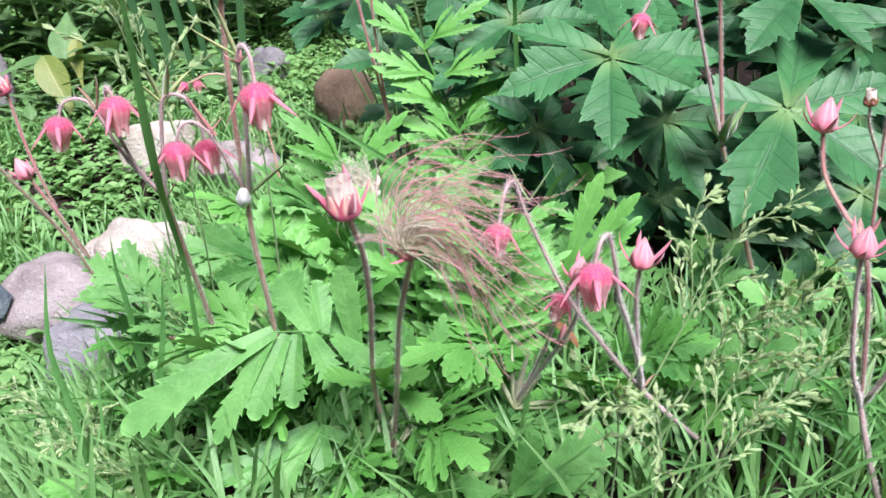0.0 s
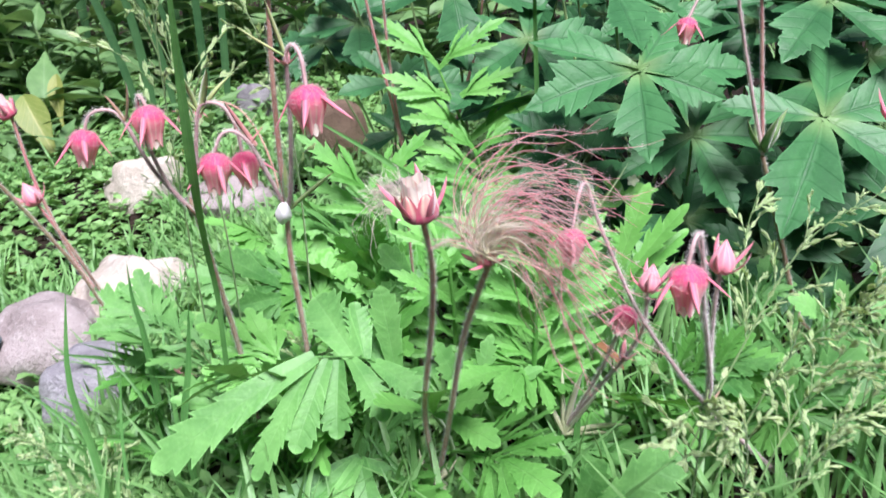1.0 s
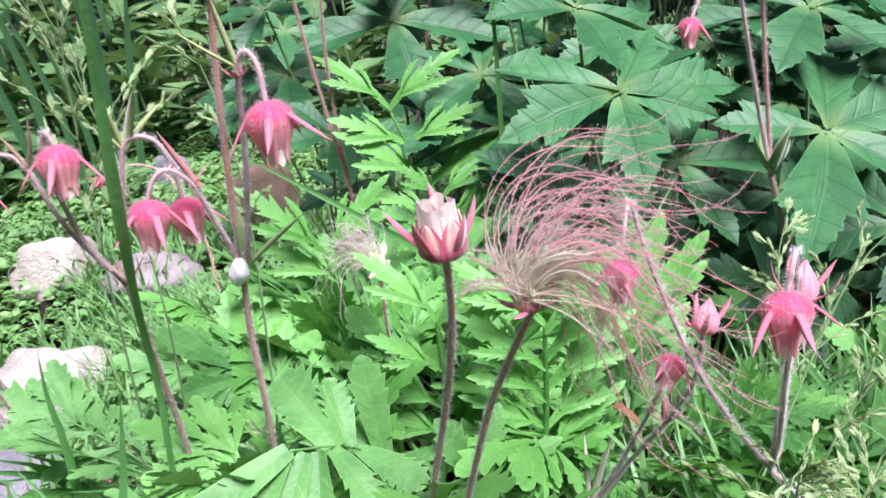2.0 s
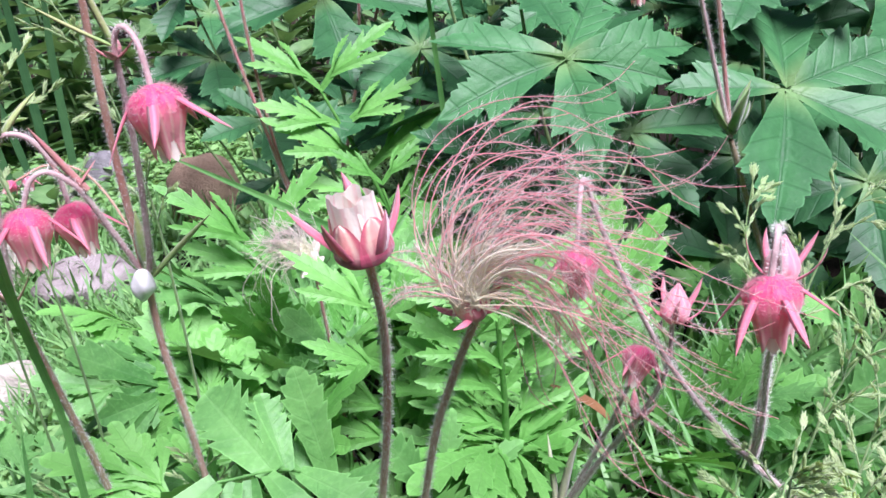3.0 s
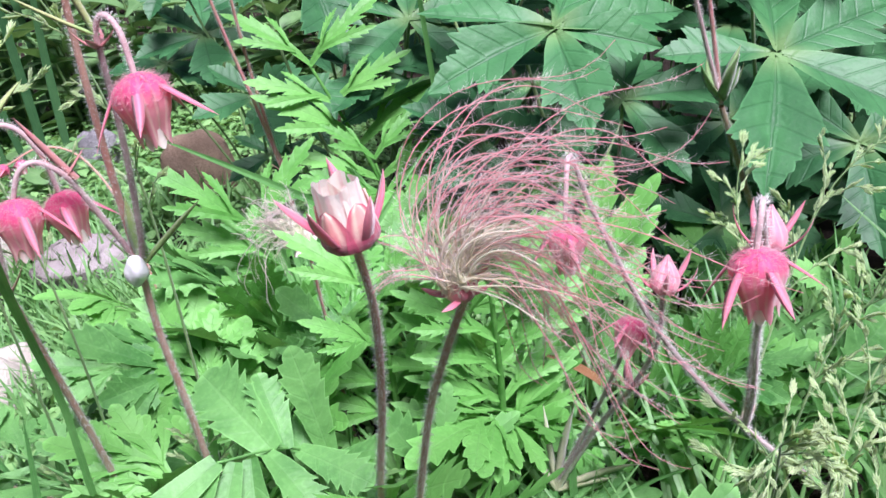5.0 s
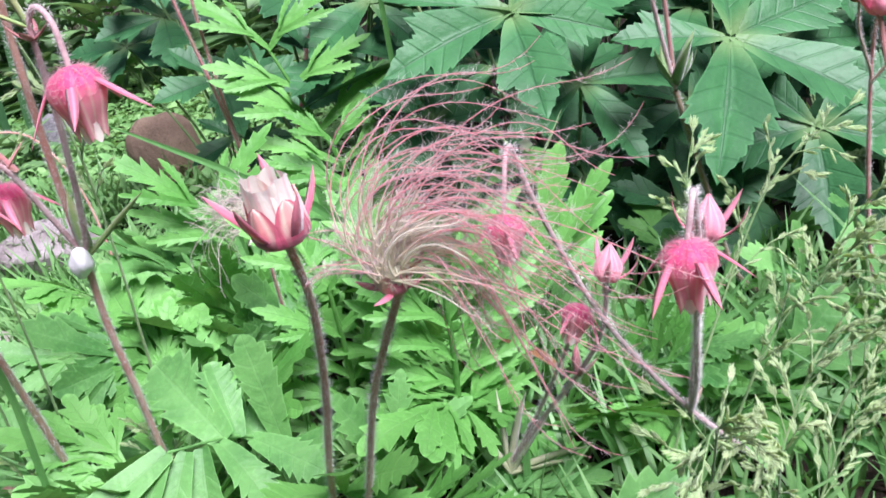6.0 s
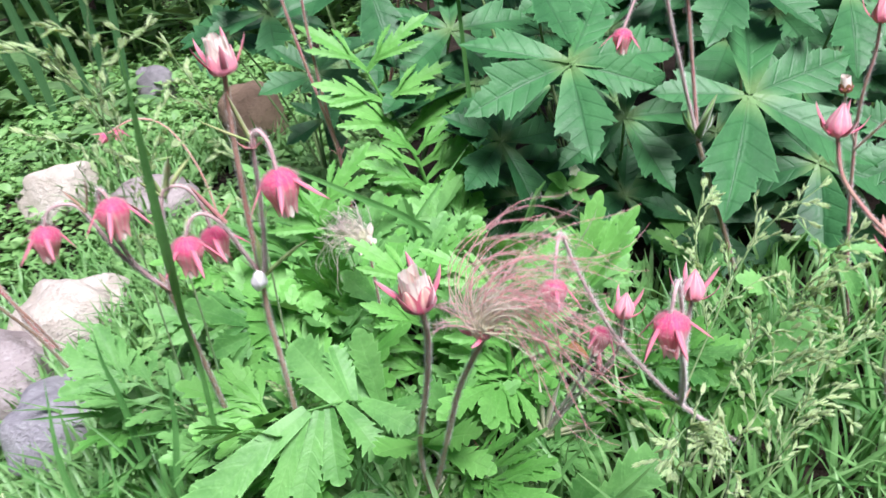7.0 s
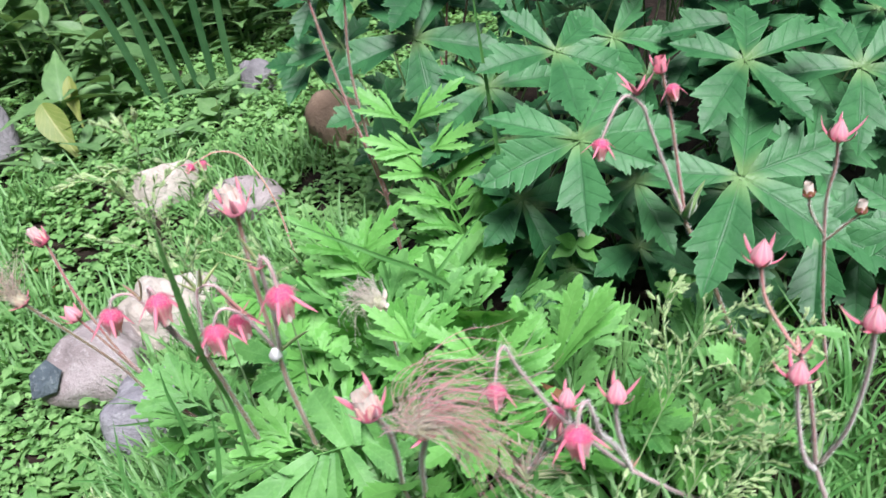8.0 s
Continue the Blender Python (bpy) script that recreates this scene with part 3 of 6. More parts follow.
for spot, n, reach, rise in (
    ((-0.05, 0.575), 9, (0.7, 0.95), (10, 42)), ((-0.135, 0.62), 9, (0.75, 1.0), (20, 60)), ((0.02, 0.66), 10, (0.75, 1.0), (30, 70)),
    ((-0.07, 0.7), 10, (0.8, 1.05), (30, 70)), ((0.09, 0.62), 8, (0.7, 0.9), (15, 55)), ((0.19, 0.63), 6, (0.6, 0.8), (5, 40)),
    ((-0.03, 0.77), 6, (0.55, 0.75), (25, 60)), ((0.05, 0.74), 5, (0.5, 0.7), (20, 50)), ((0.31, 0.59), 3, (0.5, 0.65), (0, 25)),
    ((-0.19, 0.68), 6, (0.5, 0.7), (5, 30)), ((-0.13, 0.78), 7, (0.6, 0.85), (25, 60)),
    ((0.25, 0.68), 4, (0.6, 0.8), (5, 35)), ((-0.01, 0.545), 6, (0.5, 0.62), (0, 25)), ((-0.2, 0.55), 6, (0.5, 0.65), (0, 20)),
    ((-0.1, 0.51), 6, (0.55, 0.75), (2, 25)), ((-0.08, 0.88), 4, (0.5, 0.7), (15, 45)),
):
    leaf_clump(spot, n, reach, rise, "tuft of ferny cut green basal leaves", FRESH if spot[1] < 0.6 and -0.12 < spot[0] < 0.1 else FERN)


POINTED = [(0, 0.2), (0.25, 0.5), (0.48, 0.9), (0.64, 1.0), (0.78, 0.72), (0.9, 0.4), (1, 0.03)]


def tall_leafy_stem(base, top, pairs, label, size=1.0, bend=(0.006, 0.004, 0)):
    """An upright stem with pairs of deeply cut fresh green leaves that arch outwards."""
    base = np.array([base[0], base[1], float(ground_z(*base[:2]))])
    t = thing("leafy_stem", base, label, "plant")
    top = np.array(top) - base
    line = spline([(0, 0, 0), top * 0.5 + np.array(bend), top], 20)
    geo = Geo()
    geo.tube(line, np.linspace(0.0026, 0.0012, 20), 6)
    part("stem", geo, FRESH, t)
    for k in range(pairs):
        f = 0.25 + 0.75 * k / (pairs - 1)
        q = line[int(f * 19)]
        L = 0.085 * size * (1.0 - 0.35 * abs(f - 0.6)) * rng.uniform(0.85, 1.1)
        for sgn in (-1, 1):
            g = Geo()
            along = np.array([sgn * rng.uniform(0.75, 1.0), rng.uniform(-0.5, 0.1), rng.uniform(0.65, 1.15) + 0.4 * (k == pairs - 1)])
            m = basis((0, 0, 0), along, (-sgn * 0.35, -0.75, 0.6))
            droop = rng.uniform(0.25, 0.55)
            for a, s, w, at in ((0, 1.0, 0.13, 0.0), (-26 * sgn, 0.62, 0.13, 0.2), (30 * sgn, 0.42, 0.14, 0.28)):
                r = np.array(pose(0, L * at, 0.0004 * a / 26, 0, 0, a))
                cut_lobe(g, m @ r, L * s, L * s * w, POINTED, 6, 0.5, 0.25, droop, 0.3, 0.05, rng.uniform(-0.2, 0.2))
            part("leaf", g, FRESH, t).location = q + rng.uniform(-0.005, 0.005, 3) * (0, 0, 1)
    return t


tall_leafy_stem((0.03, 0.87), (-0.02, 0.885, 0.212), 6, "upright stem with arching cut fresh green leaves", 0.95, (0.014, -0.004, 0))
tall_leafy_stem((0.028, 0.835), (0.012, 0.83, 0.14), 5, "shorter upright stem with fresh green cut leaves", 0.75)
tall_leafy_stem((-0.05, 0.78), (-0.085, 0.77, 0.125), 5, "leaning stem with bright fresh green leaves")
tall_leafy_stem((0.022, 0.585), (0.031, 0.56, 0.15), 6, "bright upright leafy stem behind the flower stalks", 0.72)
tall_leafy_stem((-0.03, 0.62), (-0.022, 0.6, 0.14), 5, "short leafy stem with bright cut leaves", 0.7)
tall_leafy_stem((0.1, 0.68), (0.12, 0.66, 0.11), 3, "fresh green cut leaf spreading over the bed", 0.6)


def leaf_wedge(parent, base, tip, width, material, profile=LEAFLET):
    """One long leaflet from its base to its tip, toothed along its outer half."""
    d = np.array(tip) - np.array(base)
    L = np.linalg.norm(d)
    bend = rng.uniform(0.08, 0.32)
    m = basis(base, d + np.array([0, 0, bend * L]), np.array([0, -0.5, 1]) + rng.uniform(-0.25, 0.25, 3))
    g = Geo()
    cut_lobe(g, m, L * 1.04, L * width, profile, 7, rng.uniform(0.32, 0.45), 0.26, bend, rng.uniform(0.12, 0.4), 0.035, rng.uniform(-0.15, 0.15), 4, 11)
    part("leaflet", g, material, parent)


def lobed_leaf(root, joint, fingers, label, material=FERN):
    """A big arching leaf: a stalk to the joint and wedge fingers (x, y, z of each tip, width) from there."""
    root = np.array([root[0], root[1], float(ground_z(*root[:2]))])
    t = thing("large_leaf", root, label, "leaf", "large arching leaves")
    j = np.array(joint) - root
    part("leaf_stalk", stalk_geo([(0, 0, 0), j * 0.5 + (0, 0, 0.012), j], 0.0022, 0.0014), GREENSTEM, t)
    for x, y, z, w in fingers:
        leaf_wedge(t, j, np.array([x, y, z]) - root, w * 1.15, material)
    return t


def long_leaf():
    """The large pale leaf at the front, its leaflets along an arching midrib."""
    root = np.array([-0.045, 0.56, float(ground_z(-0.045, 0.56))])
    t = thing("large_leaf", root, "large pale green arching leaf with long toothed leaflets", "leaf", "large arching leaves")
    rib = np.array([root, (-0.055, 0.556, 0.07), (-0.075, 0.535, 0.108), (-0.105, 0.51, 0.127)]) - root
    part("leaf_stalk", stalk_geo(rib, 0.0014, 0.0006, 6, 24), FERN, t)
    for base, tip, w in (
        ((-0.105, 0.51, 0.127), (-0.186, 0.463, 0.079), 0.14),
        ((-0.105, 0.51, 0.127), (-0.138, 0.472, 0.071), 0.12),
        ((-0.092, 0.517, 0.12), (-0.095, 0.487, 0.087), 0.24),
        ((-0.083, 0.527, 0.114), (-0.112, 0.572, 0.133), 0.3),
        ((-0.066, 0.545, 0.09), (-0.092, 0.575, 0.108), 0.25),
        ((-0.06, 0.553, 0.08), (-0.066, 0.549, 0.146), 0.16),
        ((-0.062, 0.552, 0.084), (-0.035, 0.53, 0.1), 0.24),
        ((-0.086, 0.525, 0.115), (-0.066, 0.49, 0.096), 0.24),
        ((-0.073, 0.537, 0.105), (-0.045, 0.508, 0.098), 0.26),
        ((-0.098, 0.513, 0.123), (-0.116, 0.478, 0.085), 0.2),
        ((-0.078, 0.532, 0.11), (-0.084, 0.56, 0.135), 0.28),
    ):
        leaf_wedge(t, np.array(base) - root, np.array(tip) - root, w, FERN, STRAP)
    root = np.array([-0.04, 0.545, float(ground_z(-0.04, 0.545))])
    t = thing("large_leaf", root, "broad toothed leaf arching low over the grass", "leaf", "large arching leaves")
    part("leaf_stalk", stalk_geo([(0, 0, 0), (-0.025, -0.01, 0.03), np.array([-0.085, 0.515, 0.048]) - root], 0.002, 0.0012), GREENSTEM, t)
    for tip, w in (((-0.141, 0.472, 0.036), 0.17), ((-0.128, 0.462, 0.03), 0.14), ((-0.108, 0.458, 0.022), 0.14), ((-0.078, 0.476, 0.018), 0.22), ((-0.06, 0.5, 0.04), 0.2)):
        leaf_wedge(t, np.array([-0.085, 0.515, 0.048]) - root, np.array(tip) - root, w, FERN, STRAP)


long_leaf()
lobed_leaf((0.005, 0.58), (-0.012, 0.54, 0.06), [(-0.03, 0.53, 0.115, 0.16), (0.0, 0.53, 0.11, 0.14), (0.03, 0.54, 0.09, 0.16)], "upright cut leaf by the flower stems")
lobed_leaf((-0.13, 0.64), (-0.142, 0.642, 0.075), [(-0.175, 0.645, 0.088, 0.2), (-0.16, 0.66, 0.095, 0.2), (-0.165, 0.62, 0.07, 0.18)], "bright yellow-green cut leaf among the stems", FRESH)
lobed_leaf((0.05, 0.68), (0.085, 0.6, 0.10), [(0.105, 0.585, 0.185, 0.10), (0.13, 0.59, 0.175, 0.10), (0.14, 0.6, 0.15, 0.10)], "pale narrow-lobed leaf behind the plumes", FRESH)
lobed_leaf((0.33, 0.62), (0.283, 0.595, 0.115), [(0.262, 0.58, 0.13, 0.18), (0.265, 0.575, 0.095, 0.18), (0.295, 0.575, 0.085, 0.18), (0.315, 0.58, 0.115, 0.18)], "pale lobed leaf beside the budded stalks")

lobed_leaf((-0.02, 0.55), (-0.037, 0.507, 0.085), [(-0.064, 0.47, 0.118, 0.2), (-0.036, 0.472, 0.132, 0.19), (-0.012, 0.468, 0.12, 0.2), (-0.005, 0.47, 0.085, 0.2)], "bright cut leaf between the two flower stems", FRESH)
lobed_leaf((0.19, 0.58), (0.199, 0.55, 0.043), [(0.203, 0.545, 0.085, 0.2), (0.24, 0.535, 0.094, 0.2), (0.253, 0.53, 0.063, 0.2), (0.236, 0.52, 0.036, 0.2), (0.17, 0.535, 0.06, 0.2)], "broad cut leaf low among the seed heads")
lobed_leaf((0.035, 0.51), (0.041, 0.475, 0.019), [(0.058, 0.465, 0.07, 0.17), (0.108, 0.46, 0.067, 0.17), (0.09, 0.455, 0.048, 0.18), (0.01, 0.455, 0.045, 0.2)], "large cut leaf spreading low at the front")
lobed_leaf((0.27, 0.63), (0.256, 0.6, 0.074), [(0.217, 0.59, 0.1, 0.2), (0.246, 0.585, 0.114, 0.2), (0.269, 0.58, 0.067, 0.2), (0.222, 0.575, 0.065, 0.2)], "broad cut leaf in half shade")

# ---------------------------------------------------------------- prairie smoke flowers


def fuzz(geo, line, radius, count, length):
    """Short hairs standing off a stem."""
    k = rng.randint(1, len(line) - 1, count)
    f = rng.rand(count)[:, None]
    roots = line[k] * (1 - f) + line[np.minimum(k + 1, len(line) - 1)] * f
    ways = rng.randn(count, 3)
    tan = line[np.minimum(k + 1, len(line) - 1)] - line[k - 1]
    tan /= np.linalg.norm(tan, axis=1)[:, None] + 1e-12
    ways -= tan * (ways * tan).sum(1)[:, None]
    ways /= np.linalg.norm(ways, axis=1)[:, None]
    geo.hairs(roots + ways * radius * 0.8, ways, length * rng.uniform(0.5, 1.3, count), 0.00013)


def strip(geo, m, length, width, curl, twist=0.0, n=9, thick=0.0006):
    """A narrow pointed strip with a little thickness that curls along its length."""
    s = np.linspace(0, 1, n)
    a = curl * s
    y = np.cumsum(np.r_[0, np.cos(a[:-1]) * length / (n - 1)])
    z = np.cumsum(np.r_[0, np.sin(a[:-1]) * length / (n - 1)])
    w = width * np.sin(np.pi * (0.18 + 0.82 * (1 - s) ** 0.8 * 1.0) * 0.62) * (1 - s**6)
    rows = []
    for k in range(n):
        t = thick * (1 - s[k] ** 2)
        ring = np.array([[-w[k], 0, 0], [0, 0, t], [w[k], 0, 0], [0, 0, -t]])
        ring = ring @ np.array([[1, 0, 0], [0, np.cos(a[k]), np.sin(a[k])], [0, -np.sin(a[k]), np.cos(a[k])]])
        rows.append(ring + [twist * length * s[k] ** 2, y[k], z[k]])
    p = np.array(rows) @ m[:3, :3].T + m[:3, 3]
    uv = np.stack(np.meshgrid(np.linspace(0, 1, 4), s), -1)
    geo.grid(p, uv, wrap=True)


def aim(way):
    """Turns local z to the way given."""
    return Vector(way).to_track_quat("Z", "Y").to_matrix().to_4x4()


def ring_of(parent, name, count, material, r, z, length, width, start, curl, jitter=0.12, label=""):
    for k in range(count):
        a = 2 * np.pi * (k + rng.uniform(-jitter, jitter)) / count
        out = np.array([np.cos(a), np.sin(a), 0])
        g = Geo()
        e = start + rng.uniform(-0.15, 0.15)
        along = out * np.cos(e) + np.array([0, 0, np.sin(e)])
        up = -out * np.sin(e) + np.array([0, 0, np.cos(e)])
        strip(g, basis(out * r + (0, 0, z), along, up), length * rng.uniform(0.85, 1.15), width, curl * rng.uniform(0.7, 1.3), rng.uniform(-0.15, 0.15))
        part(name, g, material, parent, label)


def nodding_bell(stalk, at, way, size=1.0, open_=0.0, spin=0.0):
    """A pink nodding bell; way is the direction it points to. Origin at its stem."""
    z = np.array([0.0, 0.001, 0.0026, 0.0048, 0.0074, 0.0102, 0.0132, 0.0162, 0.0188, 0.021])
    r = np.array([0.0013, 0.0042, 0.0068, 0.0085, 0.0091, 0.0087, 0.0077, 0.0064, 0.0053 + open_ * 0.0006, 0.0045 + open_ * 0.0012])
    a = np.linspace(0, 2 * np.pi, 31)[:-1]
    wob = 1 + 0.075 * np.cos(5 * a)[None, :] * smooth(0, 0.4, np.linspace(0, 1, 10))[:, None] + 0.03 * np.cos(10 * a + 1)[None, :]
    zz = z[:, None] + 0.004 * np.maximum(np.cos(5 * a), -0.4)[None, :] * smooth(0.75, 1, np.linspace(0, 1, 10))[:, None]
    R = r[:, None] * wob
    p = np.stack([R * np.cos(a), R * np.sin(a), zz], -1)
    g = Geo()
    g.grid(p, np.stack(np.meshgrid(a / 6.283, np.linspace(0, 1, 10)), -1), wrap=True)
    fl = part("flower", g, BELL, stalk)
    fl.matrix_local = Matrix.Translation(at) @ aim(way) @ pose(0, 0, 0, 0, 0, spin) @ Matrix.Scale(size, 4)
    g = Geo()
    zp, rp = np.linspace(0.01, 0.0245, 6), np.array([0.007, 0.0062, 0.0052, 0.0043, 0.0037, 0.0036])
    p = np.stack([rp[:, None] * np.cos(a) * (1 + 0.1 * np.cos(5 * a + 0.6)), rp[:, None] * np.sin(a), zp[:, None] + 0.0012 * np.cos(5 * a + 3.1)[None, :]], -1)
    g.grid(p, np.stack(np.meshgrid(a / 6.283, np.linspace(0, 1, 6)), -1), wrap=True)
    part("petals", g, CREAM, fl, "pale cream petal tips in the mouth of the bell")
    ring_of(fl, "bractlet", 5, BRACT, 0.0084, 0.0052, 0.0185, 0.0019, 0.8, 0.1)
    g = Geo()
    q = rng.uniform(0.3, 5.0, 700)
    b = rng.uniform(0, 6.283, 700)
    n = np.stack([np.cos(b), np.sin(b), -0.2 + 0.1 * q / 8], -1)
    rq, zq = np.interp(q, np.arange(10), r), np.interp(q, np.arange(10), z)
    roots = np.stack([rq * np.cos(b), rq * np.sin(b), zq], -1)
    g.hairs(roots, n + 0.4 * rng.randn(700, 3), 0.003 * rng.uniform(0.4, 1.2, 700), 0.00016)
    part("hairs", g, PINKHAIR, fl)
    return fl


def cup_flower(stalk, at, way, size=1.0, sepal=SEPAL, petal=CREAM, openness=0.0, spin=0.0, bract_len=0.017, torn=-1):
    """An upright flower past its best: a cup of pointed sepals with bleached petals inside."""
    g = Geo()
    a = np.linspace(0, 2 * np.pi, 31)[:-1]
    zz = np.array([0, 0.0005, 0.0016, 0.0034, 0.0056, 0.008])
    rr = np.array([0.0014, 0.0058, 0.0082, 0.0094, 0.0097, 0.0094])
    wob = 1 + 0.03 * np.cos(5 * a)
    p = np.stack([rr[:, None] * np.cos(a) * wob, rr[:, None] * np.sin(a) * wob, zz[:, None] + 0 * a], -1)
    g.grid(p, np.stack(np.meshgrid(a / 6.283, np.linspace(0, 0.1, 6)), -1), wrap=True)
    fl = part("flower", g, sepal, stalk)
    fl.matrix_local = Matrix.Translation(at) @ aim(way) @ pose(0, 0, 0, 0, 0, spin) @ Matrix.Scale(size, 4)
    for k in range(5):
        # a broad pointed sepal that hugs the cup
        b = 2 * np.pi * (k + rng.uniform(-0.08, 0.08)) / 5
        u, v = np.meshgrid(np.linspace(-1, 1, 11), np.linspace(0, 1, 12))
        z = 0.0026 + 0.0145 * rng.uniform(0.85, 1.12) * v
        half = 0.8 * np.sqrt(np.clip(1 - v**2.6, 0, 1)) * (1 - 0.2 * v)
        r = np.interp(z, zz, rr) + 0.0003 - (0.0013 - openness * 0.004) * v**2 + 0.0006 * np.cos(3 * u) * v + 0.0004 * np.abs(u) ** 4
        ang = b + u * half
        h = Geo()
        h.grid(np.stack([r * np.cos(ang), r * np.sin(ang), z], -1), np.stack([u * 0.5 + 0.5, v * 0.9 + 0.05], -1))
        part("sepal", h, sepal, fl)
    for k in range(5):
        # a wide, thin petal, one of five wrapped into a ragged open tube
        b = 2 * np.pi * (k + 0.5 + rng.uniform(-0.1, 0.1)) / 5
        u, v = np.meshgrid(np.linspace(-1, 1, 17), np.linspace(0, 1, 12))
        rim = 1 - 0.06 * np.abs(u) ** 3 + 0.05 * np.sin(3.3 * u + rng.uniform(0, 6)) + 0.018 * np.sin(9 * u + rng.uniform(0, 6))
        if k == torn:
            rim = rim * (0.52 + 0.4 * np.abs(u) ** 1.5)
        tall = 0.021 * rng.uniform(0.95, 1.05) * (1 - 0.25 * openness)
        r = 0.009 - 0.0005 * (k % 2) - (0.002 - 0.004 * openness) * v + 0.001 * v**5 * np.sin(2.5 * u + k) + 0.0003 * np.sin(8 * u + 3 * v + k) * v
        ang = b + u * 1.1 + 0.08 * v * np.sin(k)
        h = Geo()
        h.grid(np.stack([r * np.cos(ang), r * np.sin(ang), 0.004 + tall * v * rim], -1), np.stack([u * 0.5 + 0.5, v], -1))
        part("petal", h, petal, fl)
    ring_of(fl, "bractlet", 5, BRACT, 0.0092, 0.0055, bract_len * 1.15, 0.0027, 1.0, 0.3, 0.2)
    return fl


def pointed_bud(stalk, at, way, size=1.0, spin=0.0, bract_len=0.02):
    """An upright flower that has closed again: pink sepals folded to a point, slim bractlets round them."""
    z = np.array([0, 0.0007, 0.0022, 0.0045, 0.0075, 0.0105, 0.0135, 0.0165, 0.0195, 0.022])
    r = np.array([0.0013, 0.0044, 0.0072, 0.0086, 0.0088, 0.0079, 0.0063, 0.0043, 0.0022, 0.0006])
    g = Geo()
    a = np.linspace(0, 2 * np.pi, 41)[:-1]
    fold = 1 + (0.1 * np.abs(np.sin(2.5 * a)) - 0.05)[None, :] * smooth(0.1, 0.6, np.linspace(0, 1, 10))[:, None] + 0.02 * np.cos(10 * a + 1)[None, :]
    lean = 0.0012 * np.linspace(0, 1, 10)[:, None] ** 3
    R = 0.88 * r[:, None] * fold
    g.grid(np.stack([R * np.cos(a) + lean, R * np.sin(a), z[:, None] + 0.0008 * np.sin(5 * a)[None, :]], -1), np.stack(np.meshgrid(a / 6.283, np.linspace(0, 1, 10)), -1), wrap=True)
    fl = part("flower", g, PALE, stalk)
    fl.matrix_local = Matrix.Translation(at) @ aim(way) @ pose(0, 0, 0, 0, 0, spin) @ Matrix.Scale(size, 4)
    ring_of(fl, "bractlet", 5, BRACT, 0.0066, 0.003, bract_len, 0.002, 0.6, 0.85)
    h = Geo()
    q = rng.uniform(0.3, 7.0, 300)
    b = rng.uniform(0, 6.283, 300)
    n = np.stack([np.cos(b), np.sin(b), 0.1 + 0 * b], -1)
    rq, zq = 0.9 * np.interp(q, np.arange(10), r), np.interp(q, np.arange(10), z)
    h.hairs(np.stack([rq * np.cos(b), rq * np.sin(b), zq], -1), n + 0.4 * rng.randn(300, 3), 0.0022 * rng.uniform(0.5, 1.2, 300), 0.00014)
    part("hairs", h, PINKHAIR, fl)
    return fl


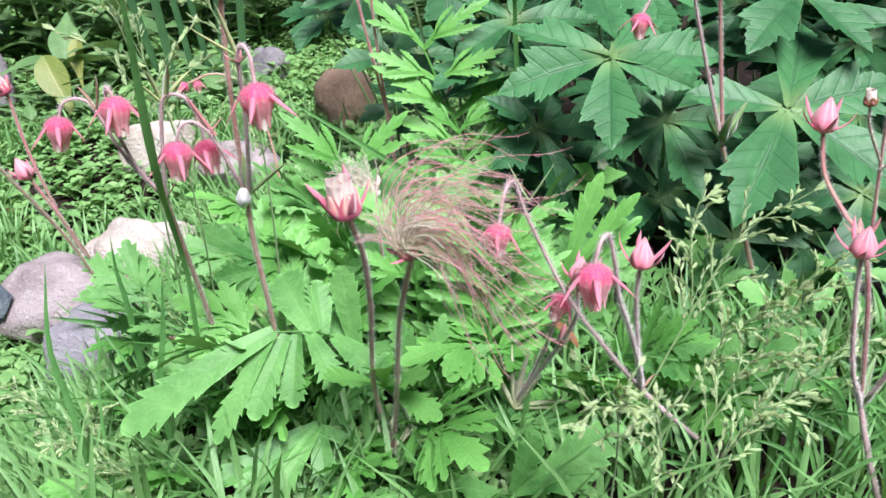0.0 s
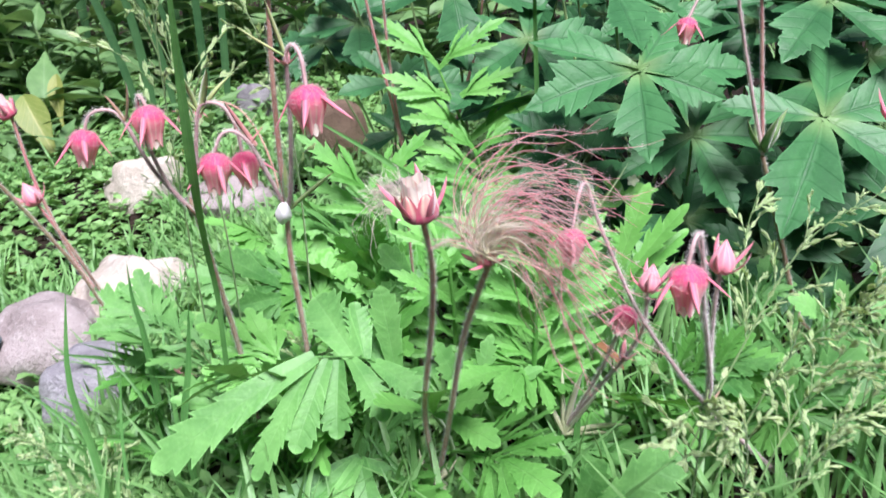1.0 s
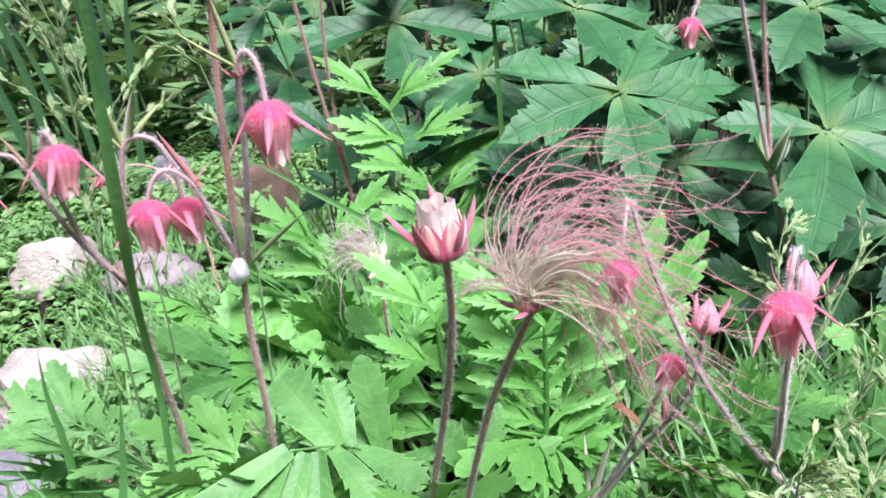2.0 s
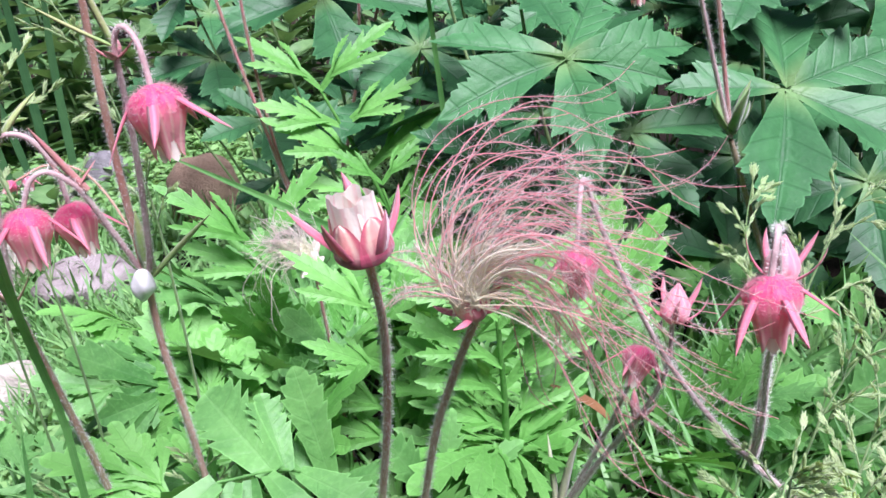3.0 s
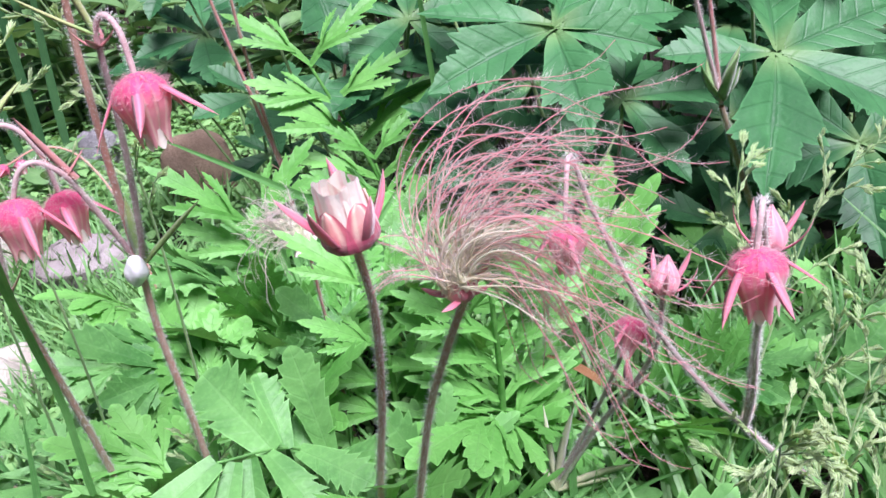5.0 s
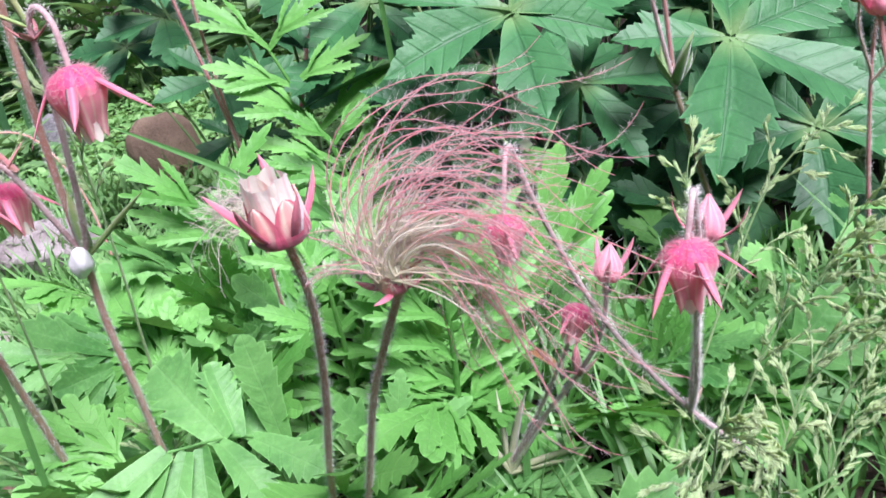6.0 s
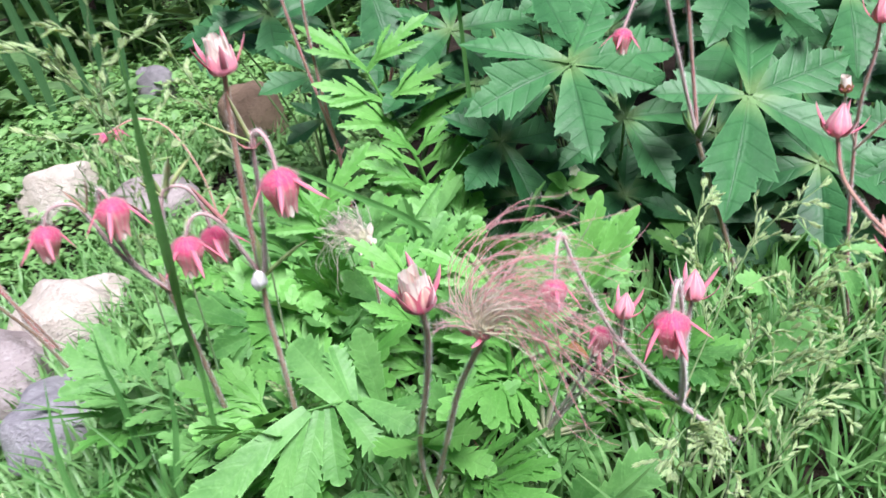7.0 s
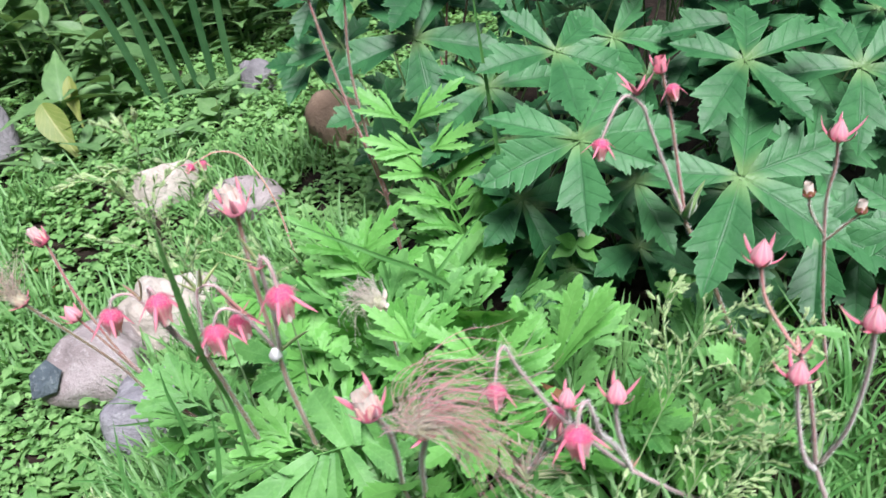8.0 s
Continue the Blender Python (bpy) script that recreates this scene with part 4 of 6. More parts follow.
def smoke_head(stalk, at, way, plumes, sweep, size=1.0, material=PLUME, calyx=SEPAL, thick=0.00024, wool=1.0, inner=1.0):
    """A seed head: long feathery plumes blown over to one side from a small cup."""
    g = Geo()
    a = np.linspace(0, 2 * np.pi, 21)[:-1]
    zz, rr = np.array([0, 0.001, 0.003, 0.006, 0.009]), np.array([0.0012, 0.0034, 0.0048, 0.0052, 0.0048])
    p = np.stack([rr[:, None] * np.cos(a), rr[:, None] * np.sin(a), zz[:, None] + 0.002 * np.cos(5 * a)[None, :] * (zz[:, None] > 0.005)], -1)
    g.grid(p, np.stack(np.meshgrid(a / 6.283, np.linspace(0, 1, 5)), -1), wrap=True)
    fl = part("flower", g, calyx, stalk)
    up = aim(way)
    fl.matrix_local = Matrix.Translation(at) @ up @ Matrix.Scale(size, 4)
    ring_of(fl, "bractlet", 5, BRACT if calyx != CREAM else CREAM, 0.0045, 0.003, 0.0085 if calyx != CREAM else 0.0085, 0.0016 if calyx != CREAM else 0.0026, 0.35, 0.5)
    # the woolly cluster of seeds that the plumes grow from
    g = Geo()
    c = 500
    d = rng.randn(c, 3)
    d[:, 2] = np.abs(d[:, 2]) + 0.6
    d /= np.linalg.norm(d, axis=1)[:, None]
    g.hairs(np.array([0, 0, 0.005]) + d * np.array([0.005, 0.005, 0.006]), d + 0.9 * rng.randn(c, 3), 0.0065 * wool * rng.uniform(0.3, 1.2, c), 0.00017)
    part("seed_wool", g, WOOL, fl, "cream woolly seed hair")
    a, b = np.meshgrid(np.linspace(0, 2 * np.pi, 25)[:-1], np.linspace(-0.5, np.pi / 2, 10))
    d = np.stack([np.cos(b) * np.cos(a), np.cos(b) * np.sin(a), np.sin(b)], -1)
    r = (0.9 + 0.12 * np.sin(9 * a + 6 * b) * np.cos(b))[..., None]
    g = Geo()
    g.grid(np.array([0, 0, 0.007]) + d * r * np.array([0.0066, 0.0066, 0.0078]) * min(1.0, 0.5 + wool / 3), np.stack([a, b], -1), wrap=True)
    part("seed_ball", g, WOOL, fl, "pale cream ball of seed")
    inv = np.array(up.to_3x3().inverted())
    for k in range(plumes):
        phi0, phi1, L, depth, turn = sweep(k / plumes)
        n = 20
        s = np.linspace(0, 1, n)
        phi = phi0 + (phi1 - phi0) * smooth(-0.08, turn, s) + rng.uniform(0.08, 0.45) * np.sin(rng.uniform(3, 9) * s + rng.uniform(0, 6.28)) * s + rng.uniform(-0.2, 1.1) * smooth(0.7, 1.0, s)
        step = L / (n - 1)
        d = np.stack([np.cos(phi), depth * (1 - 0.3 * s) + 0.25 * np.sin(4 * s + k) * s, np.sin(phi)], -1)
        line = np.cumsum(np.vstack([[0, 0, 0], d[:-1] * step]), axis=0) @ inv.T
        b = rng.uniform(0, 6.283)
        line = line + np.array([0.0062 * np.cos(b), 0.0062 * np.sin(b), 0.008 + 0.004 * rng.rand()]) * np.array([rng.rand() ** 0.5, rng.rand() ** 0.5, 1])
        g = Geo()
        pale = k / plumes >= inner
        g.tube(line, thick * (1.5 if pale else 1.0) * (1.15 - 0.75 * s), 4)
        c = 90 if pale else 40 if thick < 0.0002 else 170
        i = (rng.beta(1.3, 1.1, c) * (n - 2)).astype(int)
        f = rng.rand(c)[:, None]
        roots = line[i] * (1 - f) + line[i + 1] * f
        tan = line[i + 1] - line[i]
        tan /= np.linalg.norm(tan, axis=1)[:, None]
        g.hairs(roots, rng.randn(c, 3) + tan * 0.9, 0.0042 * rng.uniform(0.3, 1.1, c), 0.00011)
        g.t[-1] = np.repeat(np.stack([2 + 0 * s[i], s[i]], -1), 4, 0)
        part("plume", g, CREAMPLUME if pale else material, fl)
    return fl


STALKS = "prairie smoke flower stalks"


def flower_stalk(base, label, group=STALKS):
    t = thing("prairie_smoke_stalk", base, label, "flower", group)
    return t


def stem(stalk, pts, r0, r1, material=STEM, fuzzed=True, n=None, length=0.0018):
    """A hairy stem of the stalk, through world points."""
    o = np.array(stalk.location)
    line = spline(np.array(pts) - o, n or max(18, 6 * len(pts)))
    g = Geo()
    g.tube(line, 0.8 * np.linspace(r0, r1, len(line)), 8)
    ob = part("stem", g, material, stalk)
    if fuzzed:
        h = Geo()
        run = np.linalg.norm(np.diff(line, axis=0), axis=1).sum()
        fuzz(h, line, r0, int(run * 11000), length)
        part("hairs", h, HAIR, ob)
    return line[-1]


def bracts(stalk, at, count, length, material=GREENSTEM, rise=0.6, width=0.0022):
    """Narrow leafy bracts round a joint."""
    o = np.array(stalk.location)
    for k in range(count):
        a = 6.283 * k / count + rng.uniform(-0.4, 0.4)
        out = np.array([np.cos(a), np.sin(a), 0])
        g = Geo()
        strip(g, basis(np.array(at) - o, out + np.array([0, 0, rise]), (0, 0, 1)), length * rng.uniform(0.7, 1.2), width, rng.uniform(-0.3, 0.9), rng.uniform(-0.3, 0.3))
        part("bract", g, material, stalk)


def bract_leaf(stalk, at, tip, width, curl, material=GREENSTEM):
    """One narrow leaf that grows from a joint to its tip."""
    o = np.array(stalk.location)
    d = np.array(tip) - np.array(at)
    g = Geo()
    strip(g, basis(np.array(at) - o, d, (0, -1, 0.4)), np.linalg.norm(d) * 1.04, width, curl, 0.05, 12, 0.0005)
    part("bract", g, material, stalk)


def rel(stalk, p):
    return tuple(np.array(p) - np.array(stalk.location))


# the stalk with the opened cup and the plumed seed head
s = flower_stalk((-0.038, 0.532, float(ground_z(-0.038, 0.532))), "forked wine-red stalk with a faded cup and pink plumes")
stem(s, [s.location, (-0.037, 0.524, 0.02)], 0.0022, 0.002, STEM)
stem(s, [(-0.037, 0.524, 0.02), (-0.042, 0.492, 0.095), (-0.035, 0.452, 0.175), (-0.033, 0.428, 0.221), (-0.036, 0.406, 0.254)], 0.0018, 0.0016, STEM)
stem(s, [(-0.037, 0.524, 0.02), (-0.028, 0.49, 0.09), (-0.02, 0.45, 0.165), (-0.014, 0.43, 0.199), (-0.008, 0.411, 0.228)], 0.0018, 0.0015, STEM)
bracts(s, (-0.037, 0.524, 0.022), 8, 0.024, PALEBRACT, 0.4, 0.0026)
cup_flower(s, rel(s, (-0.036, 0.406, 0.253)), (-0.12, -0.12, 1), 0.8, openness=0.05, spin=200, torn=3)


def main_sweep(f):
    if f < 0.3:
        return rng.uniform(1.2, 2.3), rng.uniform(-0.95, -0.2), rng.uniform(0.055, 0.104), rng.uniform(-0.5, 0.5), rng.uniform(0.55, 0.95)
    if f < 0.44:
        return rng.uniform(0.4, 1.7), rng.uniform(-1.2, -0.3), rng.uniform(0.04, 0.085), rng.uniform(-0.6, 0.6), rng.uniform(0.4, 0.8)
    if f < 0.53:
        return rng.uniform(0.0, 0.9), rng.uniform(-1.2, -0.9), rng.uniform(0.085, 0.106), rng.uniform(-0.4, 0.1), rng.uniform(0.25, 0.5)
    if f < 0.72:
        return rng.uniform(-0.1, 1.4), rng.uniform(-1.6, -0.8), rng.uniform(0.04, 0.088), rng.uniform(-0.55, 0.3), rng.uniform(0.35, 0.8)
    if f < 0.78:
        return rng.uniform(2.2, 2.9), rng.uniform(2.3, 3.4), rng.uniform(0.02, 0.034), rng.uniform(-0.4, 0.2), 0.8
    return rng.uniform(-0.3, 2.0), rng.uniform(-0.9, 0.7), rng.uniform(0.016, 0.034), rng.uniform(-0.8, 0.5), 0.9


smoke_head(s, rel(s, (-0.0085, 0.409, 0.229)), (-0.2, -0.2, 1), 122, main_sweep, 1.0, thick=0.00022, wool=1.1, inner=0.78)

# the branching stalk with bells and buds beside the plumes
s = flower_stalk((0.2, 0.53, float(ground_z(0.2, 0.53))), "arching purple stalk with three pink bells and buds")
stem(s, [s.location, (0.172, 0.51, 0.033), (0.125, 0.492, 0.09), (0.096, 0.485, 0.132), (0.074, 0.475, 0.17), (0.052, 0.465, 0.221), (0.044, 0.461, 0.245), (0.039, 0.452, 0.245), (0.035, 0.447, 0.227)], 0.0019, 0.0011, PURPLE, n=60)
nodding_bell(s, rel(s, (0.035, 0.447, 0.228)), (-0.05, -0.12, -1), 0.7)
stem(s, [(0.125, 0.492, 0.09), (0.119, 0.475, 0.118), (0.106, 0.45, 0.162), (0.096, 0.43, 0.191), (0.091, 0.42, 0.216), (0.086, 0.413, 0.236), (0.081, 0.405, 0.238), (0.078, 0.403, 0.226)], 0.0017, 0.0012, PURPLE, n=50)
nodding_bell(s, rel(s, (0.078, 0.403, 0.227)), (0.02, -0.1, -1), 0.92, 0.6, 30)
stem(s, [(0.125, 0.492, 0.09), (0.12, 0.48, 0.115), (0.11, 0.455, 0.173), (0.109, 0.448, 0.202)], 0.0016, 0.0013, PURPLE)
pointed_bud(s, rel(s, (0.109, 0.448, 0.2)), (0.1, 0, 1), 0.78, 0, 0.022)
bracts(s, (0.125, 0.492, 0.09), 4, 0.011, TANSTEM, 1.2, 0.0014)
bracts(s, (0.052, 0.466, 0.232), 2, 0.022, GREENSTEM, 1.6, 0.0012)

s = flower_stalk((0.035, 0.57, float(ground_z(0.035, 0.57))), "slender forked stalk with two pink half-open buds")
stem(s, [s.location, (0.04, 0.56, 0.015), (0.064, 0.525, 0.082), (0.075, 0.5, 0.12), (0.082, 0.485, 0.15), (0.08, 0.473, 0.181)], 0.0017, 0.0012, PURPLE)
pointed_bud(s, rel(s, (0.08, 0.473, 0.179)), (0.15, -0.1, 1), 0.72, 40, 0.02)
stem(s, [(0.04, 0.56, 0.015), (0.051, 0.545, 0.045), (0.065, 0.52, 0.098), (0.071, 0.497, 0.14)], 0.0015, 0.0011, PURPLE)
nodding_bell(s, rel(s, (0.077, 0.495, 0.158)), (-0.45, -0.25, -0.8), 0.72)
bracts(s, (0.075, 0.5, 0.12), 4, 0.014, ROSE)
for tip, w, c in (((0.056, 0.54, 0.095), 0.0024, 0.3), ((0.045, 0.54, 0.088), 0.0018, -0.3), ((0.067, 0.54, 0.074), 0.0022, 0.3), ((0.09, 0.538, 0.054), 0.0022, 0.5), ((0.036, 0.54, 0.068), 0.002, -0.4), ((0.08, 0.538, 0.044), 0.0018, 0.2)):
    bract_leaf(s, (0.049, 0.545, 0.037), tip, w, c, PALEBRACT)

# the stalk with the highest bell, a tall cup and a hooked bell
s = flower_stalk((-0.118, 0.585, float(ground_z(-0.118, 0.585))), "tall wine-red stalk with nodding pink bells")
stem(s, [s.location, (-0.118, 0.562, 0.096), (-0.117, 0.547, 0.142), (-0.117, 0.537, 0.18), (-0.115, 0.53, 0.212)], 0.0021, 0.0019, STEM)
stem(s, [(-0.115, 0.53, 0.212), (-0.11, 0.522, 0.227), (-0.104, 0.51, 0.266), (-0.101, 0.5, 0.298), (-0.1, 0.498, 0.308), (-0.096, 0.495, 0.3125), (-0.092, 0.491, 0.307), (-0.0905, 0.488, 0.292)], 0.0016, 0.0013, PURPLE, n=60)
nodding_bell(s, rel(s, (-0.0905, 0.488, 0.294)), (0.06, -0.05, -1), 1.0)
stem(s, [(-0.115, 0.53, 0.212), (-0.113, 0.52, 0.26), (-0.11, 0.512, 0.305), (-0.106, 0.504, 0.342)], 0.0019, 0.0016, STEM)
cup_flower(s, rel(s, (-0.106, 0.504, 0.34)), (-0.05, -0.05, 1), 0.72, PALE, CREAM, 0.0, 50, 0.02, torn=4)
stem(s, [(-0.115, 0.53, 0.214), (-0.125, 0.522, 0.247), (-0.129, 0.518, 0.258), (-0.136, 0.515, 0.265), (-0.142, 0.513, 0.263), (-0.147, 0.513, 0.253)], 0.0015, 0.0012, PURPLE, n=50)
nodding_bell(s, rel(s, (-0.147, 0.513, 0.254)), (-0.05, -0.05, -1), 0.92, 0.5, 15)
bracts(s, (-0.115, 0.53, 0.215), 2, 0.016, GREENSTEM, 1.2)
bract_leaf(s, (-0.112, 0.527, 0.215), (-0.082, 0.521, 0.241), 0.0012, 0.5, YOUNG)
bract_leaf(s, (-0.112, 0.527, 0.215), (-0.113, 0.519, 0.242), 0.0028, -0.35, YOUNG)
bract_leaf(s, (-0.125, 0.519, 0.255), (-0.14, 0.519, 0.28), 0.0014, 0.2, ROSE)
bract_leaf(s, (-0.125, 0.519, 0.255), (-0.134, 0.519, 0.262), 0.0008, 0.3, ROSE)
bract_leaf(s, (-0.1, 0.498, 0.306), (-0.108, 0.494, 0.335), 0.0012, 0.3, YOUNG)
bract_leaf(s, (-0.1, 0.498, 0.306), (-0.124, 0.494, 0.322), 0.0007, 0.2, YOUNG)
bracts(s, (-0.101, 0.499, 0.302), 4, 0.009, ROSE, 0.5, 0.0016)
bracts(s, (-0.128, 0.519, 0.257), 2, 0.012, ROSE, 1.0, 0.0014)


def foam_blob(at):
    g = Geo()
    a, b = np.meshgrid(np.linspace(0, 2 * np.pi, 19)[:-1], np.linspace(-np.pi / 2, np.pi / 2, 13))
    d = np.stack([np.cos(b) * np.cos(a), np.cos(b) * np.sin(a), np.sin(b)], -1)
    r = 1 + 0.08 * np.sin(4 * d[..., 0] + 1) + 0.07 * np.sin(5 * d[..., 1] + 2) + 0.09 * np.sin(4 * d[..., 2] + 3 * d[..., 0])
    g.grid(d * r[..., None] * np.array([0.0047, 0.0046, 0.0066]), np.stack([a, b], -1), wrap=True)
    n = Nodes("white_foam")
    f = n.noise(900.0, 3.0)
    mat = n.done(n.mix(f, (0.94, 0.94, 0.94), (0.98, 0.98, 0.98)), 0.4, n.bump(f, 0.4, 0.0006))
    ob = part("insect_foam", g, mat)
    ob.location = at
    ob.rotation_euler = (0.2, 0.25, 0)
    tagged(ob, "white frothy insect foam on the stalk's fork", "foam")


foam_blob((-0.116, 0.5265, 0.2125))

# the leaning stalk with three bells
s = flower_stalk((-0.162, 0.59, float(ground_z(-0.162, 0.59))), "leaning brown stalk with three nodding pink bells")
stem(s, [s.location, (-0.163, 0.566, 0.099), (-0.166, 0.55, 0.163), (-0.169, 0.54, 0.208)], 0.0021, 0.0019, TANSTEM)
stem(s, [(-0.169, 0.54, 0.208), (-0.162, 0.532, 0.244), (-0.156, 0.528, 0.272), (-0.15, 0.527, 0.278), (-0.142, 0.528, 0.275), (-0.137, 0.53, 0.263), (-0.136, 0.532, 0.248)], 0.0016, 0.0012, PURPLE, n=54)
nodding_bell(s, rel(s, (-0.136, 0.532, 0.248)), (0.12, -0.05, -1), 0.85)
stem(s, [(-0.169, 0.54, 0.208), (-0.182, 0.536, 0.232), (-0.188, 0.53, 0.264), (-0.186, 0.525, 0.282), (-0.183, 0.522, 0.284), (-0.181, 0.522, 0.278)], 0.0015, 0.0012, PURPLE, n=44)
nodding_bell(s, rel(s, (-0.181, 0.522, 0.279)), (0.05, -0.1, -1), 0.92, 0.6, 40)
stem(s, [(-0.169, 0.54, 0.208), (-0.188, 0.538, 0.237), (-0.199, 0.535, 0.268), (-0.207, 0.535, 0.2745), (-0.217, 0.535, 0.272), (-0.222, 0.535, 0.262)], 0.0015, 0.0011, PURPLE, n=50)
nodding_bell(s, rel(s, (-0.222, 0.535, 0.264)), (-0.1, -0.05, -1), 0.85)
bract_leaf(s, (-0.155, 0.528, 0.272), (-0.161, 0.524, 0.298), 0.0014, 0.7, YOUNG)
bract_leaf(s, (-0.155, 0.528, 0.272), (-0.144, 0.522, 0.301), 0.0021, 0.5, YOUNG)
bract_leaf(s, (-0.155, 0.528, 0.272), (-0.139, 0.522, 0.294), 0.0014, -0.9, YOUNG)
bract_leaf(s, (-0.155, 0.528, 0.272), (-0.166, 0.524, 0.286), 0.0009, 0.4, YOUNG)
bracts(s, (-0.169, 0.54, 0.208), 3, 0.016, TANSTEM, 1.0)
bracts(s, (-0.198, 0.535, 0.268), 2, 0.022, TANSTEM, 2.2, 0.0016)

# the low stalks that lean out over the stones
s = flower_stalk((-0.2, 0.67, float(ground_z(-0.2, 0.67))), "low leaning rose-brown stalk with two buds")
stem(s, [s.location, (-0.226, 0.67, 0.012), (-0.265, 0.685, 0.033), (-0.282, 0.69, 0.056)], 0.002, 0.0018, ROSE)
stem(s, [(-0.282, 0.69, 0.056), (-0.314, 0.7, 0.106), (-0.334, 0.705, 0.171), (-0.344, 0.711, 0.229)], 0.0017, 0.0014, ROSE)
cup_flower(s, rel(s, (-0.344, 0.711, 0.228)), (-0.45, -0.1, 1), 0.7, SEPAL, BLUSH, 0.0, 0, 0.014)
stem(s, [(-0.282, 0.69, 0.056), (-0.291, 0.68, 0.089), (-0.299, 0.665, 0.133), (-0.316, 0.659, 0.178)], 0.0016, 0.0013, ROSE)
pointed_bud(s, rel(s, (-0.316, 0.659, 0.177)), (-0.35, -0.1, 1), 0.82, 30, 0.014)
bracts(s, (-0.282, 0.69, 0.056), 4, 0.02, ROSE, 1.0)
s = flower_stalk((-0.19, 0.655, float(ground_z(-0.19, 0.655))), "low leaning stalk with a faded peach seed head")
stem(s, [s.location, (-0.205, 0.66, 0.008), (-0.275, 0.67, 0.059), (-0.297, 0.65, 0.135), (-0.33, 0.62, 0.224)], 0.0018, 0.0014, TANSTEM)


def peach_sweep(f):
    return rng.uniform(0.9, 3.0), rng.uniform(0.6, 3.4), rng.uniform(0.025, 0.045), rng.uniform(-0.6, 0.6), 0.8


smoke_head(s, rel(s, (-0.33, 0.62, 0.223)), (-0.4, -0.1, 1), 70, peach_sweep, 1.0, PEACHPLUME, PALE, 0.00018, 1.4)

# a small pale seed head behind the cup
s = flower_stalk((-0.046, 0.68, float(ground_z(-0.046, 0.68))), "thin stalk with a small pale wispy seed head")
stem(s, [s.location, (-0.048, 0.665, 0.048), (-0.048, 0.655, 0.086), (-0.049, 0.645, 0.127), (-0.05, 0.636, 0.166)], 0.0014, 0.0011, ROSE)


def pale_sweep(f):
    if f < 0.14:
        return rng.uniform(1.9, 3.2), rng.uniform(3.9, 5.0), rng.uniform(0.03, 0.05), rng.uniform(-0.4, 0.3), 0.6
    return rng.uniform(0.9, 3.6), rng.uniform(1.2, 4.2), rng.uniform(0.014, 0.026), rng.uniform(-0.5, 0.3), 0.8


smoke_head(s, rel(s, (-0.05, 0.636, 0.166)), (-0.4, -0.5, 0.8), 70, pale_sweep, 1.2, PALEPLUME, CREAM, 0.00019, 0.4)

# tall pink-stemmed stalks against the big leaves
s = flower_stalk((-0.052, 0.915, float(ground_z(-0.052, 0.915))), "tall rosy forked stalk with small pink buds")
stem(s, [s.location, (-0.054, 0.905, 0.045), (-0.058, 0.895, 0.127)], 0.0024, 0.0022, ROSE)
stem(s, [(-0.058, 0.895, 0.127), (-0.065, 0.89, 0.173), (-0.082, 0.885, 0.269), (-0.094, 0.88, 0.362)], 0.0018, 0.0014, ROSE)
nodding_bell(s, rel(s, (-0.094, 0.88, 0.36)), (-0.2, 0, 1), 0.75)
stem(s, [(-0.058, 0.895, 0.127), (-0.065, 0.89, 0.207), (-0.067, 0.88, 0.287), (-0.058, 0.87, 0.36)], 0.0017, 0.0013, ROSE)
nodding_bell(s, rel(s, (-0.058, 0.87, 0.358)), (0.1, 0, 1), 0.72)
bracts(s, (-0.058, 0.895, 0.127), 4, 0.022, ROSE, 1.4)
s = flower_stalk((-0.012, 1.02, float(ground_z(-0.012, 1.02))), "rosy stalk forking among the palmate leaves")
stem(s, [s.location, (-0.008, 1.0, 0.101), (0.005, 1.0, 0.145), (0.025, 1.0, 0.214)], 0.0024, 0.002, ROSE)
stem(s, [(0.025, 1.0, 0.214), (0.03, 1.0, 0.25), (0.047, 1.0, 0.36)], 0.0017, 0.0014, ROSE)
stem(s, [(0.025, 1.0, 0.214), (0.045, 0.995, 0.25), (0.075, 0.99, 0.36)], 0.0017, 0.0014, ROSE)
nodding_bell(s, rel(s, (0.075, 0.99, 0.372)), (0.1, -0.1, -1), 0.8)
nodding_bell(s, rel(s, (0.047, 1.0, 0.36)), (0.1, 0, 1), 0.7)
bracts(s, (0.025, 1.0, 0.214), 4, 0.03, ROSE, 1.2)

s = flower_stalk((0.3, 0.715, float(ground_z(0.3, 0.715))), "tall tan stalk with a leafy fork and pink flowers")
stem(s, [s.location, (0.269, 0.7, 0.032), (0.243, 0.69, 0.103), (0.214, 0.675, 0.181)], 0.0026, 0.0022, TANSTEM)
stem(s, [(0.214, 0.675, 0.183), (0.198, 0.665, 0.23), (0.179, 0.65, 0.288), (0.173, 0.645, 0.307), (0.161, 0.64, 0.32), (0.151, 0.635, 0.315), (0.138, 0.63, 0.292)], 0.0018, 0.0011, PURPLE, n=56)
nodding_bell(s, rel(s, (0.138, 0.63, 0.293)), (-0.1, -0.1, -1), 0.68)
stem(s, [(0.214, 0.675, 0.183), (0.206, 0.671, 0.24), (0.198, 0.666, 0.295), (0.19, 0.66, 0.33)], 0.0018, 0.0013, ROSE)
cup_flower(s, rel(s, (0.19, 0.66, 0.326)), (-0.1, 0, 1), 0.5, BRACT, BRACT, 0.0, 0, 0.02)
nodding_bell(s, rel(s, (0.199, 0.664, 0.314)), (0.2, -0.2, -1), 0.55)
bracts(s, (0.168, 0.642, 0.319), 6, 0.02, BRACT, 1.0, 0.0022)
bracts(s, (0.214, 0.675, 0.185), 6, 0.036, GREENSTEM, 0.9, 0.0036)

